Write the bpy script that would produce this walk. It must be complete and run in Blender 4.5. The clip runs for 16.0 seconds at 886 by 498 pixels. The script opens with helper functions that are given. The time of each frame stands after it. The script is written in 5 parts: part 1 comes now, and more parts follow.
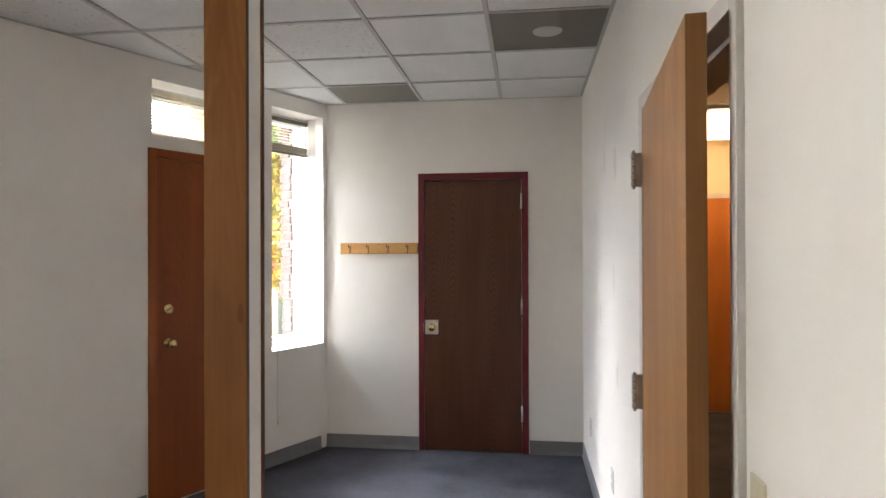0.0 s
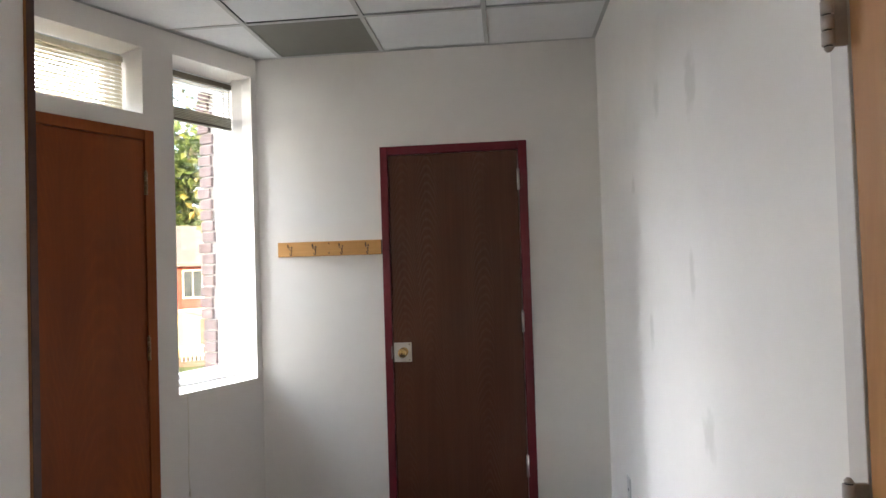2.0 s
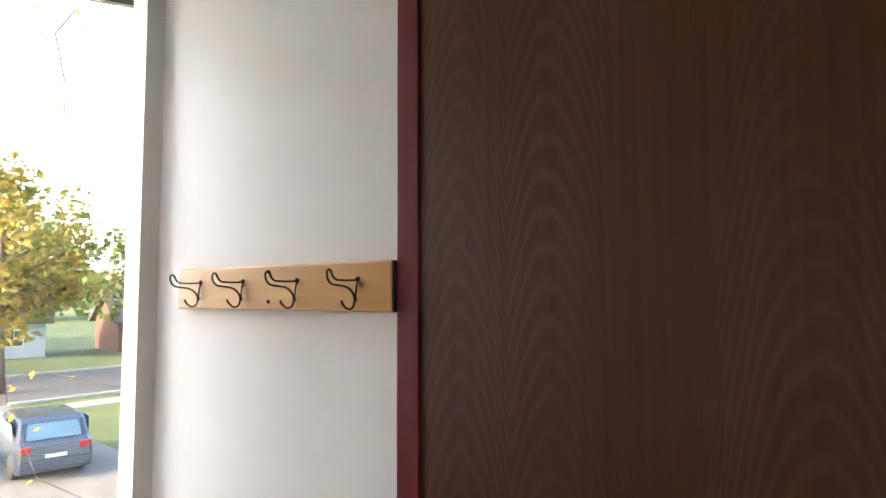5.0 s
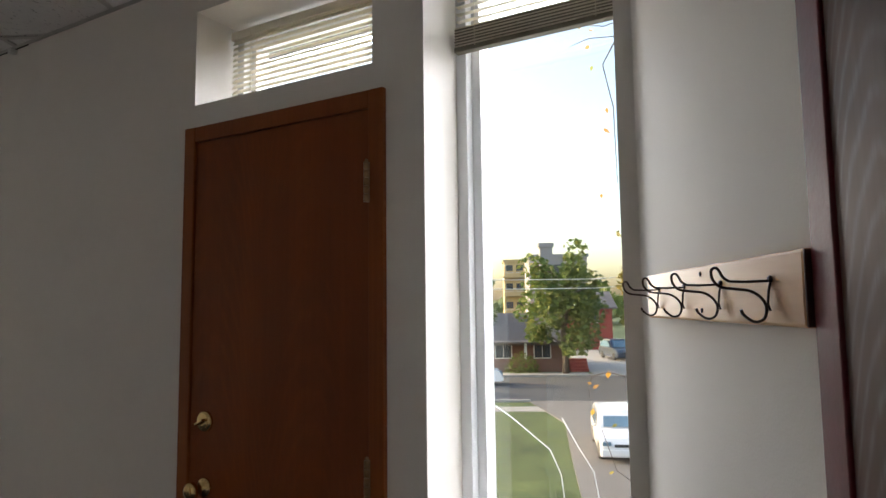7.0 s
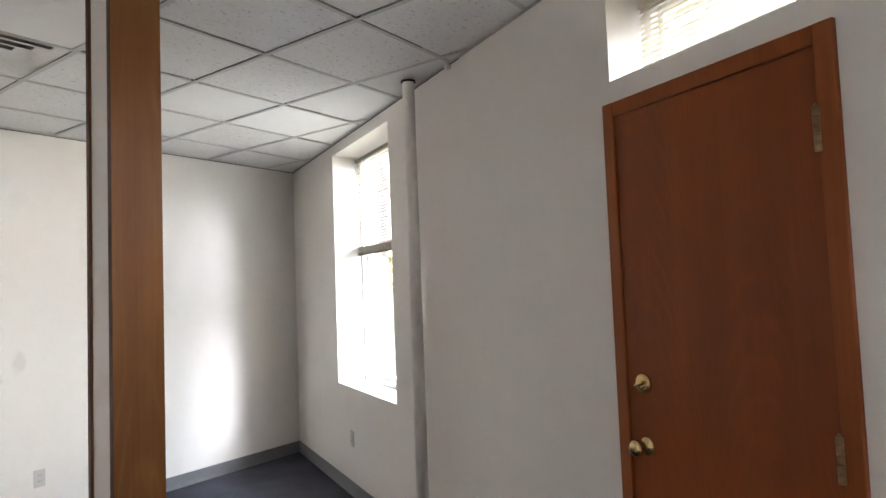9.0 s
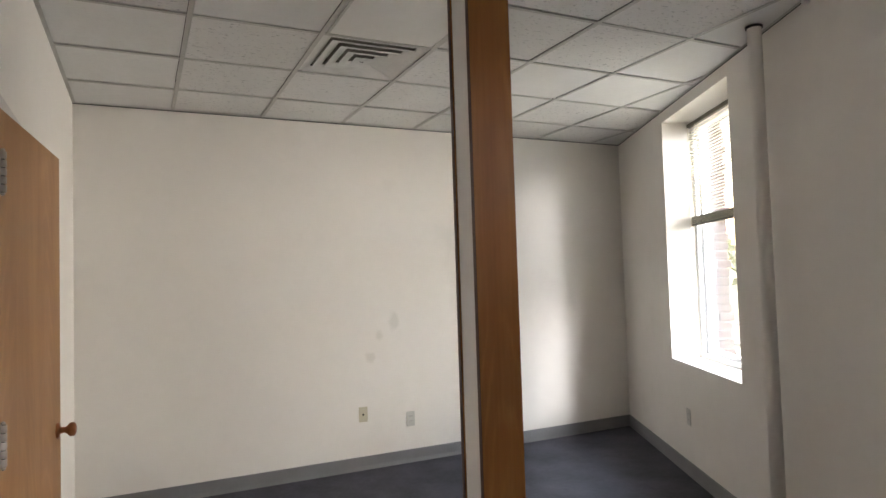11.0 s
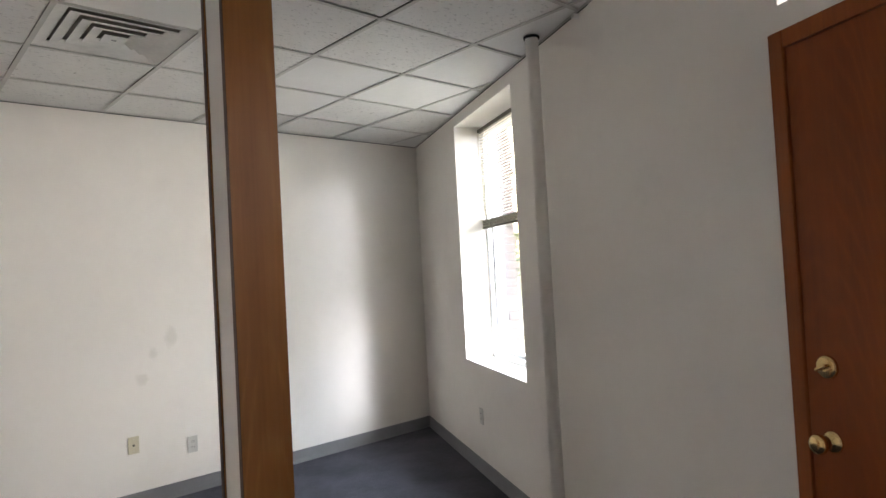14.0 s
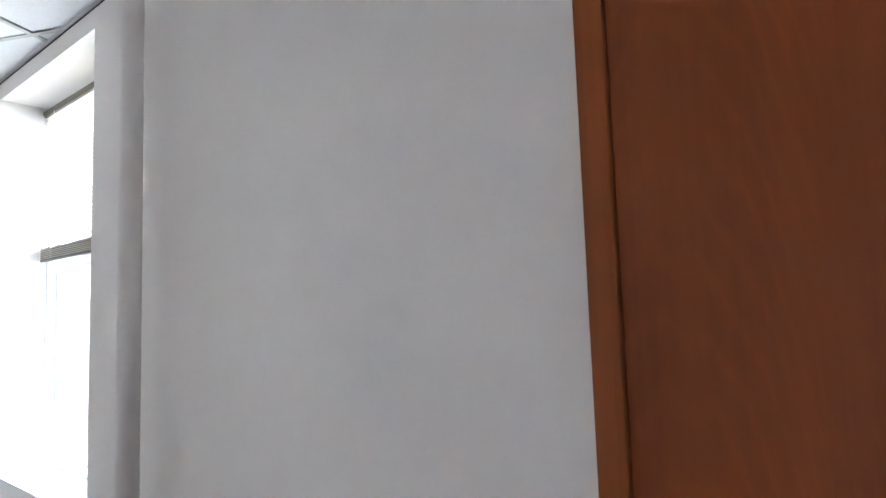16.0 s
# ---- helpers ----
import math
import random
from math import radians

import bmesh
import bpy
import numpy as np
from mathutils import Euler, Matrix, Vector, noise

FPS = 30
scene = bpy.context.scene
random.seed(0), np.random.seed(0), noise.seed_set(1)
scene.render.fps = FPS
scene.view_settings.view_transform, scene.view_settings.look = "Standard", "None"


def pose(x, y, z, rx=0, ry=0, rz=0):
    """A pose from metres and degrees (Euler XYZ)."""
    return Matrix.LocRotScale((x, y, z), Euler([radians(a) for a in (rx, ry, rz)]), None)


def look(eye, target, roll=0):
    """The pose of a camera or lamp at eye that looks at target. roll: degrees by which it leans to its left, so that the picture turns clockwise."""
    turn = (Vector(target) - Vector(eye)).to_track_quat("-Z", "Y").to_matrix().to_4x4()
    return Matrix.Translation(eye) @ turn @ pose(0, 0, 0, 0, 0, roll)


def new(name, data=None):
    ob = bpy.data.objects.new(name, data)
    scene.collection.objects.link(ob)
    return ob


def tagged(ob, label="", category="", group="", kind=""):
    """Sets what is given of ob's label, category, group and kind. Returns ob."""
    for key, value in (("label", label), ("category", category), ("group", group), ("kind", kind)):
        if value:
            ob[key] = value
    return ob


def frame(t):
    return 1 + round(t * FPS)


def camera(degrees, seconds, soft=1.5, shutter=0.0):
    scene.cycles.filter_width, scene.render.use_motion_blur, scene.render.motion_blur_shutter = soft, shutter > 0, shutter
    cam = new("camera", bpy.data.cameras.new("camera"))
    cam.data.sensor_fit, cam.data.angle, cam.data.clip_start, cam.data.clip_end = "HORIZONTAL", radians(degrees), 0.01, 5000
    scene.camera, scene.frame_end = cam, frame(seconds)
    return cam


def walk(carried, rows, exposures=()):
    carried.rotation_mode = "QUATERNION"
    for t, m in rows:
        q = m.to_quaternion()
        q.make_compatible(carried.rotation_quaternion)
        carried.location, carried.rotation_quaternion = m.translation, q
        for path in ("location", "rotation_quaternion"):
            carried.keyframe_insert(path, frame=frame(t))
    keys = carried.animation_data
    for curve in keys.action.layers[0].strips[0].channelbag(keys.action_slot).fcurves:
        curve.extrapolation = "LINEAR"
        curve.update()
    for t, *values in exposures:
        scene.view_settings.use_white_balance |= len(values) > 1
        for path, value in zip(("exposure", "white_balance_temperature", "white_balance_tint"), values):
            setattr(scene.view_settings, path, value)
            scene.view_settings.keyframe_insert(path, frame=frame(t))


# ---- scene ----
PATH = [
    (0, (0.22, -0.136, 1.531), (-0.043, 1.847, 1.54), -0.2),
    (0.5, (0.164, -0.082, 1.498), (-0.046, 1.907, 1.493), -0.1),
    (1, (0.134, 0.137, 1.472), (-0.034, 2.13, 1.451), -0.7),
    (1.5, (0.136, 0.56, 1.499), (-0.051, 2.552, 1.502), -1.6),
    (2, (0.101, 1.093, 1.448), (-0.099, 3.083, 1.496), -1.8),
    (2.5, (0.063, 1.623, 1.443), (-0.062, 3.618, 1.511), -2.8),
    (3, (0.059, 2.176, 1.457), (-0.145, 4.164, 1.542), -1.8),
    (3.2, (0.053, 2.398, 1.471), (-0.191, 4.379, 1.602), -1.4),
    (5.5, (0.048, 4.185, 1.548), (-1.533, 5.402, 1.688), -0.5),
    (6, (-0.024, 4.348, 1.540), (-1.908, 4.998, 1.707), -0.4),
    (6.5, (0.025, 4.361, 1.544), (-1.953, 4.586, 1.732), 0.0),
    (7, (0.070, 4.331, 1.545), (-1.919, 4.226, 1.725), -0.7),
    (7.5, (0.097, 4.284, 1.542), (-1.852, 3.871, 1.711), -1.2),
    (8, (0.126, 4.249, 1.548), (-1.741, 3.546, 1.694), -1.3),
    (8.5, (0.142, 4.219, 1.547), (-1.61, 3.262, 1.675), -2.0),
    (9, (0.156, 4.186, 1.541), (-1.457, 3.007, 1.654), -2.2),
    (9.5, (0.171, 4.163, 1.536), (-1.282, 2.792, 1.641), -2.3),
    (10, (0.199, 4.14, 1.534), (-1.081, 2.606, 1.63), -2.3),
    (10.2, (0.225, 4.136, 1.515), (-0.978, 2.542, 1.608), -2.2),
    (12.3, (0.24, 4.159, 1.472), (-0.279, 2.229, 1.54), -1.4),
    (12.5, (0.221, 4.162, 1.482), (-0.335, 2.242, 1.539), -1.7),
    (13, (0.157, 4.149, 1.491), (-0.62, 2.307, 1.542), -2.7),
    (13.5, (0.098, 4.114, 1.488), (-0.963, 2.42, 1.547), -3.3),
    (14, (0.008, 4.049, 1.521), (-1.34, 2.573, 1.578), -3.1),
    (14.5, (-0.107, 3.981, 1.517), (-1.714, 2.791, 1.585), -3.1),
    (15, (-0.352, 3.842, 1.517), (-2.122, 2.918, 1.64), -2.7),
    (15.5, (-0.655, 3.585, 1.508), (-2.513, 2.867, 1.686), -1.9),
    (16, (-0.963, 3.365, 1.509), (-2.896, 2.885, 1.692), -1.9),
]
EXPOSURES = [(0, 3.88, 6400, 10), (2, 3.64, 6200, 10), (3, 3.52, 6000, 10), (5.5, 3.82, 6400, 10), (6, 3.03, 6500, 10), (7, 2.48, 6400, 10), (7.5, 2.45, 6600, 10), (8.0, 2.85, 6700, 10), (8.5, 3.2, 6700, 10), (9.2, 3.95, 6000, 10), (10.0, 3.5, 6700, 10), (12.5, 3.33, 6400, 10), (13, 3.15, 6400, 10), (14, 3.5, 6300, 10), (15, 3.8, 6100, 10), (15.5, 4.05, 5800, 10), (16, 4.35, 5400, 10)]
SKY = 0.12
LAMP_1 = 72.0
LAMP_2 = 30.0
LAMP_3 = 74.0
ZENITH, HORIZON, MILD = (0.79, 0.89, 1.0), (1.0, 0.925, 0.86), (0.96, 0.95, 1.0)
cam = camera(70.1, 16.0)
walk(cam, [(t, look(e, g, r)) for t, e, g, r in PATH], EXPOSURES)

# ---- daylight ----
world = bpy.data.worlds.new("sky")
scene.world = world
world.use_nodes = True
wn = world.node_tree
sky = wn.nodes.new("ShaderNodeTexSky")
sky.sky_type, sky.sun_disc = "NISHITA", False
SUN_ELEV, SUN_AZ = radians(15), radians(198)          # azimuth clockwise from +y
sky.sun_elevation, sky.sun_rotation = SUN_ELEV, SUN_AZ
sky.air_density, sky.dust_density, sky.ozone_density = 1.0, 4.0, 0.3
wn.links.new(sky.outputs[0], wn.nodes["Background"].inputs[0])
wn.nodes["Background"].inputs[1].default_value = SKY
sun = new("sun", bpy.data.lights.new("sun", "SUN"))
sun.data.energy, sun.data.angle, sun.data.color = 0.6, radians(0.5), (1.0, 0.8, 0.55)
sdir = Vector((math.sin(SUN_AZ) * math.cos(SUN_ELEV), math.cos(SUN_AZ) * math.cos(SUN_ELEV), math.sin(SUN_ELEV)))
sun.matrix_world = look(sdir * 50, (0, 0, 0))


# unseen lamps added for skylight at the windows: pale blue high up, warmer near the horizon
WALL_W = pose(-1.365, 4.658, 0, 0, 0, 63.77)
for eye, aim, wd, ht, watts, tone in (((0.4, 3.3, 3.75), (-0.1, 0, 1.7), 1.5, 1.9, LAMP_1, MILD), ((-2.7, 3.2, 4.85), (-2.3, 0, 1.6), 6.0, 1.7, LAMP_3, ZENITH), ((-4.0, 3.3, 2.2), (-3.2, 0, 1.7), 3.5, 1.6, LAMP_2, HORIZON)):
    lamp = new("sky_fill_lamp", bpy.data.lights.new("sky_fill_lamp", "AREA"))
    lamp.data.shape, lamp.data.size, lamp.data.size_y = "RECTANGLE", wd, ht
    lamp.data.energy, lamp.data.color = watts, tone
    lamp.matrix_world = WALL_W @ look(eye, aim)


# ---- materials ----
def mat(name, base, rough=0.6, metal=0.0, spread=0.12, scale=8.0, bump=0.0, bscale=60.0, coat=0.0, stretch=(1, 1, 1), dirt=0.0, spec=0.5, tint=None):
    """Procedural paint, metal or cloth: a base colour varied at two scales, and a fine relief."""
    m = bpy.data.materials.new(name)
    m.use_nodes = True
    t = m.node_tree
    b = t.nodes["Principled BSDF"]
    co = t.nodes.new("ShaderNodeTexCoord")
    mp = t.nodes.new("ShaderNodeMapping")
    mp.inputs["Scale"].default_value = stretch
    t.links.new(co.outputs["Object"], mp.inputs[0])
    n1, n2 = t.nodes.new("ShaderNodeTexNoise"), t.nodes.new("ShaderNodeTexNoise")
    n1.inputs["Scale"].default_value, n2.inputs["Scale"].default_value = scale, scale * 9
    n1.inputs["Detail"].default_value = 4
    for n in (n1, n2):
        t.links.new(mp.outputs[0], n.inputs["Vector"])
    add = t.nodes.new("ShaderNodeMath")
    add.operation = "MULTIPLY_ADD"
    add.inputs[1].default_value = 0.35
    t.links.new(n2.outputs[0], add.inputs[0])
    t.links.new(n1.outputs[0], add.inputs[2])
    ramp = t.nodes.new("ShaderNodeValToRGB")
    ramp.color_ramp.elements[0].position, ramp.color_ramp.elements[1].position = 0.42, 0.92
    lo = [max(0, c * (1 - spread)) for c in base]
    hi = [min(1, c * (1 + spread)) for c in (tint or base)]
    ramp.color_ramp.elements[0].color, ramp.color_ramp.elements[1].color = (*lo, 1), (*hi, 1)
    t.links.new(add.outputs[0], ramp.inputs[0])
    out = ramp.outputs[0]
    if dirt:
        v = t.nodes.new("ShaderNodeTexNoise")
        v.inputs["Scale"].default_value, v.inputs["Detail"].default_value = 1.7, 6
        t.links.new(mp.outputs[0], v.inputs["Vector"])
        r2 = t.nodes.new("ShaderNodeValToRGB")
        r2.color_ramp.elements[0].position, r2.color_ramp.elements[1].position = 0.6, 0.78
        r2.color_ramp.elements[0].color, r2.color_ramp.elements[1].color = (1, 1, 1, 1), (1 - dirt, 1 - dirt, 1 - dirt * 1.1, 1)
        t.links.new(v.outputs[0], r2.inputs[0])
        mx = t.nodes.new("ShaderNodeMix")
        mx.data_type, mx.blend_type = "RGBA", "MULTIPLY"
        mx.inputs["Factor"].default_value = 1
        t.links.new(out, mx.inputs["A"])
        t.links.new(r2.outputs[0], mx.inputs["B"])
        out = mx.outputs["Result"]
    t.links.new(out, b.inputs["Base Color"])
    b.inputs["Roughness"].default_value, b.inputs["Metallic"].default_value = rough, metal
    b.inputs["Coat Weight"].default_value, b.inputs["Specular IOR Level"].default_value = coat, spec
    if bump:
        nb, bp = t.nodes.new("ShaderNodeTexNoise"), t.nodes.new("ShaderNodeBump")
        nb.inputs["Scale"].default_value, nb.inputs["Detail"].default_value = bscale, 5
        bp.inputs["Strength"].default_value, bp.inputs["Distance"].default_value = bump, 0.004
        t.links.new(mp.outputs[0], nb.inputs["Vector"])
        t.links.new(nb.outputs[0], bp.inputs["Height"])
        t.links.new(bp.outputs[0], b.inputs["Normal"])
    return m


def wood(name, dark, light, rough=0.45, line=0.0, centres=((0.0, 0.0),), steep=7.0, round_=0.02, pitch=0.07, fine=0.3, blotch=0.5, bump=0.15, coat=0.0, pores=0.0, axis="z", warp=0.02, knots=0.0, sheen=0.0, arch=0.0):
    """Flat-sawn wood or veneer: fine streaks along the length, soft blotches, and arched growth rings (line) about the given centres."""
    m = bpy.data.materials.new(name)
    m.use_nodes = True
    t = m.node_tree
    L = t.links.new
    b = t.nodes["Principled BSDF"]
    co = t.nodes.new("ShaderNodeTexCoord")

    def math_(op, x, y=None, z=None):
        q = t.nodes.new("ShaderNodeMath")
        q.operation = op
        for k, val in enumerate((x, y, z)):
            if val is None:
                continue
            if isinstance(val, (int, float)):
                q.inputs[k].default_value = val
            else:
                L(val, q.inputs[k])
        return q.outputs[0]

    def noise_(scale, vec, detail=3):
        mp = t.nodes.new("ShaderNodeMapping")
        mp.inputs["Scale"].default_value = vec if axis == "z" else (vec[2], vec[1], vec[0])
        L(co.outputs["Object"], mp.inputs[0])
        q = t.nodes.new("ShaderNodeTexNoise")
        q.inputs["Scale"].default_value, q.inputs["Detail"].default_value = scale, detail
        L(mp.outputs[0], q.inputs["Vector"])
        return q.outputs[0]

    sep = t.nodes.new("ShaderNodeSeparateXYZ")
    L(co.outputs["Object"], sep.inputs[0])
    across, along = (sep.outputs[0], sep.outputs[2]) if axis == "z" else (sep.outputs[2], sep.outputs[0])
    streak = noise_(1.0, (90, 90, 1.6), 5)
    soft = noise_(1.0, (7, 7, 1.1), 4)
    val = math_("MULTIPLY_ADD", streak, fine, math_("MULTIPLY", soft, blotch))
    if line:
        wob = math_("MULTIPLY_ADD", noise_(1.0, (9, 9, 1.5), 2), 2 * warp, -warp)
        side = math_("ADD", across, wob)
        best = None
        for cx, lift in centres:
            d = math_("SUBTRACT", side, cx)
            hyp = math_("SQRT", math_("MULTIPLY_ADD", d, d, round_ * round_))
            rise = math_("MULTIPLY", math_("MULTIPLY", d, d), arch) if arch else math_("MULTIPLY", hyp, steep)
            fld = math_("ADD", rise, math_("ADD", along, lift))
            best = fld if best is None else math_("MINIMUM", best, fld)
        jit = math_("MULTIPLY_ADD", noise_(1.0, (16, 16, 3), 3), pitch * 1.6, best)
        sn = math_("SINE", math_("MULTIPLY", jit, 2 * math.pi / pitch))
        ring = math_("MULTIPLY", math_("POWER", math_("MULTIPLY_ADD", sn, 0.5, 0.5), 3.0), math_("SMOOTH_MIN", math_("MULTIPLY_ADD", noise_(1.0, (5, 5, 0.9), 2), 4.0, -1.5), 1.0, 0.2))
        broken = math_("MULTIPLY", ring, math_("MULTIPLY_ADD", noise_(1.0, (260, 260, 9), 2), 1.4, 0.0))
        val = math_("MULTIPLY_ADD", broken, line, val)
    if knots:
        mp = t.nodes.new("ShaderNodeMapping")
        mp.inputs["Scale"].default_value = (7, 7, 2.2)
        L(co.outputs["Object"], mp.inputs[0])
        vo = t.nodes.new("ShaderNodeTexVoronoi")
        vo.inputs["Scale"].default_value = 0.8
        L(mp.outputs[0], vo.inputs["Vector"])
        kn = math_("LESS_THAN", vo.outputs["Distance"], 0.075)
        val = math_("MULTIPLY_ADD", kn, -knots, val)
    gloss = val
    if line and sheen:
        gloss = math_("MULTIPLY_ADD", broken, sheen, val)
    ramp = t.nodes.new("ShaderNodeValToRGB")
    mid = (fine + blotch) / 2
    ramp.color_ramp.elements[0].position, ramp.color_ramp.elements[1].position = max(0.0, mid - 0.2), min(1.0, mid + 0.2 + line * 0.6)
    ramp.color_ramp.elements[0].color, ramp.color_ramp.elements[1].color = (*dark, 1), (*light, 1)
    L(val, ramp.inputs[0])
    L(ramp.outputs[0], b.inputs["Base Color"])
    b.inputs["Roughness"].default_value, b.inputs["Coat Weight"].default_value = rough, coat
    b.inputs["Coat Roughness"].default_value, b.inputs["Specular IOR Level"].default_value = 0.3, 0.32
    if pores:
        rr = t.nodes.new("ShaderNodeMapRange")
        rr.inputs["To Min"].default_value, rr.inputs["To Max"].default_value = rough + pores, rough - pores
        L(val, rr.inputs[0])
        L(rr.outputs[0], b.inputs["Roughness"])
    bp = t.nodes.new("ShaderNodeBump")
    bp.inputs["Strength"].default_value, bp.inputs["Distance"].default_value = bump, 0.002
    L(gloss, bp.inputs["Height"])
    L(bp.outputs[0], b.inputs["Normal"])
    if sheen:
        cw = t.nodes.new("ShaderNodeMapRange")
        cw.inputs["From Min"].default_value, cw.inputs["From Max"].default_value = mid - 0.1, mid + 0.1 + sheen * 0.5
        cw.inputs["To Min"].default_value, cw.inputs["To Max"].default_value = coat * 0.4, coat
        L(gloss, cw.inputs[0])
        L(cw.outputs[0], b.inputs["Coat Weight"])
        b.inputs["Coat Roughness"].default_value = 0.38
        L(bp.outputs[0], b.inputs["Coat Normal"])
    return m


def tile_mat(name, base, pits, psize):
    """Mineral fibre ceiling tile with pits and fissures."""
    m = mat(name, base, 0.95, spread=0.04, scale=2.5, bump=0.3, bscale=90, spec=0.15)
    t = m.node_tree
    b = t.nodes["Principled BSDF"]
    co, mp = t.nodes.new("ShaderNodeTexCoord"), t.nodes.new("ShaderNodeMapping")
    t.links.new(co.outputs["Object"], mp.inputs[0])
    mp.inputs["Scale"].default_value = (1.0, 1.7, 1)
    n, r = t.nodes.new("ShaderNodeTexNoise"), t.nodes.new("ShaderNodeValToRGB")
    n.inputs["Scale"].default_value, n.inputs["Detail"].default_value, n.inputs["Roughness"].default_value = psize, 4, 0.7
    t.links.new(mp.outputs[0], n.inputs["Vector"])
    e = r.color_ramp.elements
    e[0].position, e[1].position = 0.33, 0.42
    e[0].color, e[1].color = (1 - pits, 1 - pits, 1 - pits, 1), (1, 1, 1, 1)
    t.links.new(n.outputs[0], r.inputs[0])
    mx = t.nodes.new("ShaderNodeMix")
    mx.data_type, mx.blend_type = "RGBA", "MULTIPLY"
    mx.inputs["Factor"].default_value = 1
    src = b.inputs["Base Color"].links[0].from_socket
    t.links.new(src, mx.inputs["A"])
    t.links.new(r.outputs[0], mx.inputs["B"])
    t.links.new(mx.outputs["Result"], b.inputs["Base Color"])
    return m


def glass_mat(name):
    m = bpy.data.materials.new(name)
    m.use_nodes = True
    b = m.node_tree.nodes["Principled BSDF"]
    b.inputs["Base Color"].default_value = (0.97, 0.99, 0.98, 1)
    b.inputs["Transmission Weight"].default_value, b.inputs["Roughness"].default_value, b.inputs["IOR"].default_value = 1, 0.0, 1.45
    return m


def glow_mat(name, col, power):
    m = bpy.data.materials.new(name)
    m.use_nodes = True
    b = m.node_tree.nodes["Principled BSDF"]
    b.inputs["Emission Color"].default_value, b.inputs["Emission Strength"].default_value = (*col, 1), power
    return m


def leaf_mat(name, a, b_, c):
    """Leaves, each clump of its own shade; light passes through them."""
    m = bpy.data.materials.new(name)
    m.use_nodes = True
    t = m.node_tree
    b = t.nodes["Principled BSDF"]
    g = t.nodes.new("ShaderNodeNewGeometry")
    r = t.nodes.new("ShaderNodeValToRGB")
    r.color_ramp.elements[0].color, r.color_ramp.elements[1].color = (*a, 1), (*c, 1)
    r.color_ramp.elements.new(0.5).color = (*b_, 1)
    t.links.new(g.outputs["Random Per Island"], r.inputs[0])
    t.links.new(r.outputs[0], b.inputs["Base Color"])
    b.inputs["Roughness"].default_value = 0.6
    tr, ms = t.nodes.new("ShaderNodeBsdfTranslucent"), t.nodes.new("ShaderNodeMixShader")
    t.links.new(r.outputs[0], tr.inputs[0])
    ms.inputs[0].default_value = 0.4
    t.links.new(b.outputs[0], ms.inputs[1])
    t.links.new(tr.outputs[0], ms.inputs[2])
    t.links.new(ms.outputs[0], t.nodes["Material Output"].inputs[0])
    return m


M_WALL = mat("wall_paint", (0.80, 0.765, 0.712), 0.75, spread=0.03, scale=1.2, bump=0.12, bscale=220, dirt=0.07, spec=0.3)
M_WALL_S = mat("wall_paint_scuffed", (0.80, 0.765, 0.712), 0.75, spread=0.03, scale=1.2, bump=0.12, bscale=220, dirt=0.07, spec=0.3)
M_WALL_E = mat("wall_paint_marked", (0.80, 0.765, 0.712), 0.75, spread=0.03, scale=1.2, bump=0.12, bscale=220, dirt=0.07, spec=0.3)


def scuffs(m, spots, tone=0.88):
    """Rubbed grey marks on a painted wall, each an uneven patch at (x, y, z) with a radius."""
    t = m.node_tree
    L = t.links.new
    b = t.nodes["Principled BSDF"]
    co, nz = t.nodes.new("ShaderNodeTexCoord"), t.nodes.new("ShaderNodeTexNoise")
    nz.inputs["Scale"].default_value, nz.inputs["Detail"].default_value = 18, 4
    L(co.outputs["Object"], nz.inputs["Vector"])
    for x, y, z, r, tall in spots:
        mp = t.nodes.new("ShaderNodeMapping")
        mp.vector_type = "POINT"
        mp.inputs["Scale"].default_value = (1 / r, 1 / r, 1 / (r * tall))
        mp.inputs["Location"].default_value = (-x / r, -y / r, -z / (r * tall))
        L(co.outputs["Object"], mp.inputs[0])
        ln = t.nodes.new("ShaderNodeVectorMath")
        ln.operation = "LENGTH"
        L(mp.outputs[0], ln.inputs[0])
        ad = t.nodes.new("ShaderNodeMath")
        ad.operation = "MULTIPLY_ADD"
        ad.inputs[1].default_value = 1.6
        L(nz.outputs[0], ad.inputs[0])
        L(ln.outputs["Value"], ad.inputs[2])
        rp = t.nodes.new("ShaderNodeValToRGB")
        rp.color_ramp.elements[0].position, rp.color_ramp.elements[1].position = 0.7, 1.0
        rp.color_ramp.elements[0].color, rp.color_ramp.elements[1].color = (tone, tone, tone * .98, 1), (1, 1, 1, 1)
        half = t.nodes.new("ShaderNodeMath")
        half.operation = "MULTIPLY"
        half.inputs[1].default_value = 0.55
        L(ad.outputs[0], half.inputs[0])
        L(half.outputs[0], rp.inputs[0])
        mx = t.nodes.new("ShaderNodeMix")
        mx.data_type, mx.blend_type = "RGBA", "MULTIPLY"
        mx.inputs["Factor"].default_value = 1
        L(b.inputs["Base Color"].links[0].from_socket, mx.inputs["A"])
        L(rp.outputs[0], mx.inputs["B"])
        L(mx.outputs["Result"], b.inputs["Base Color"])


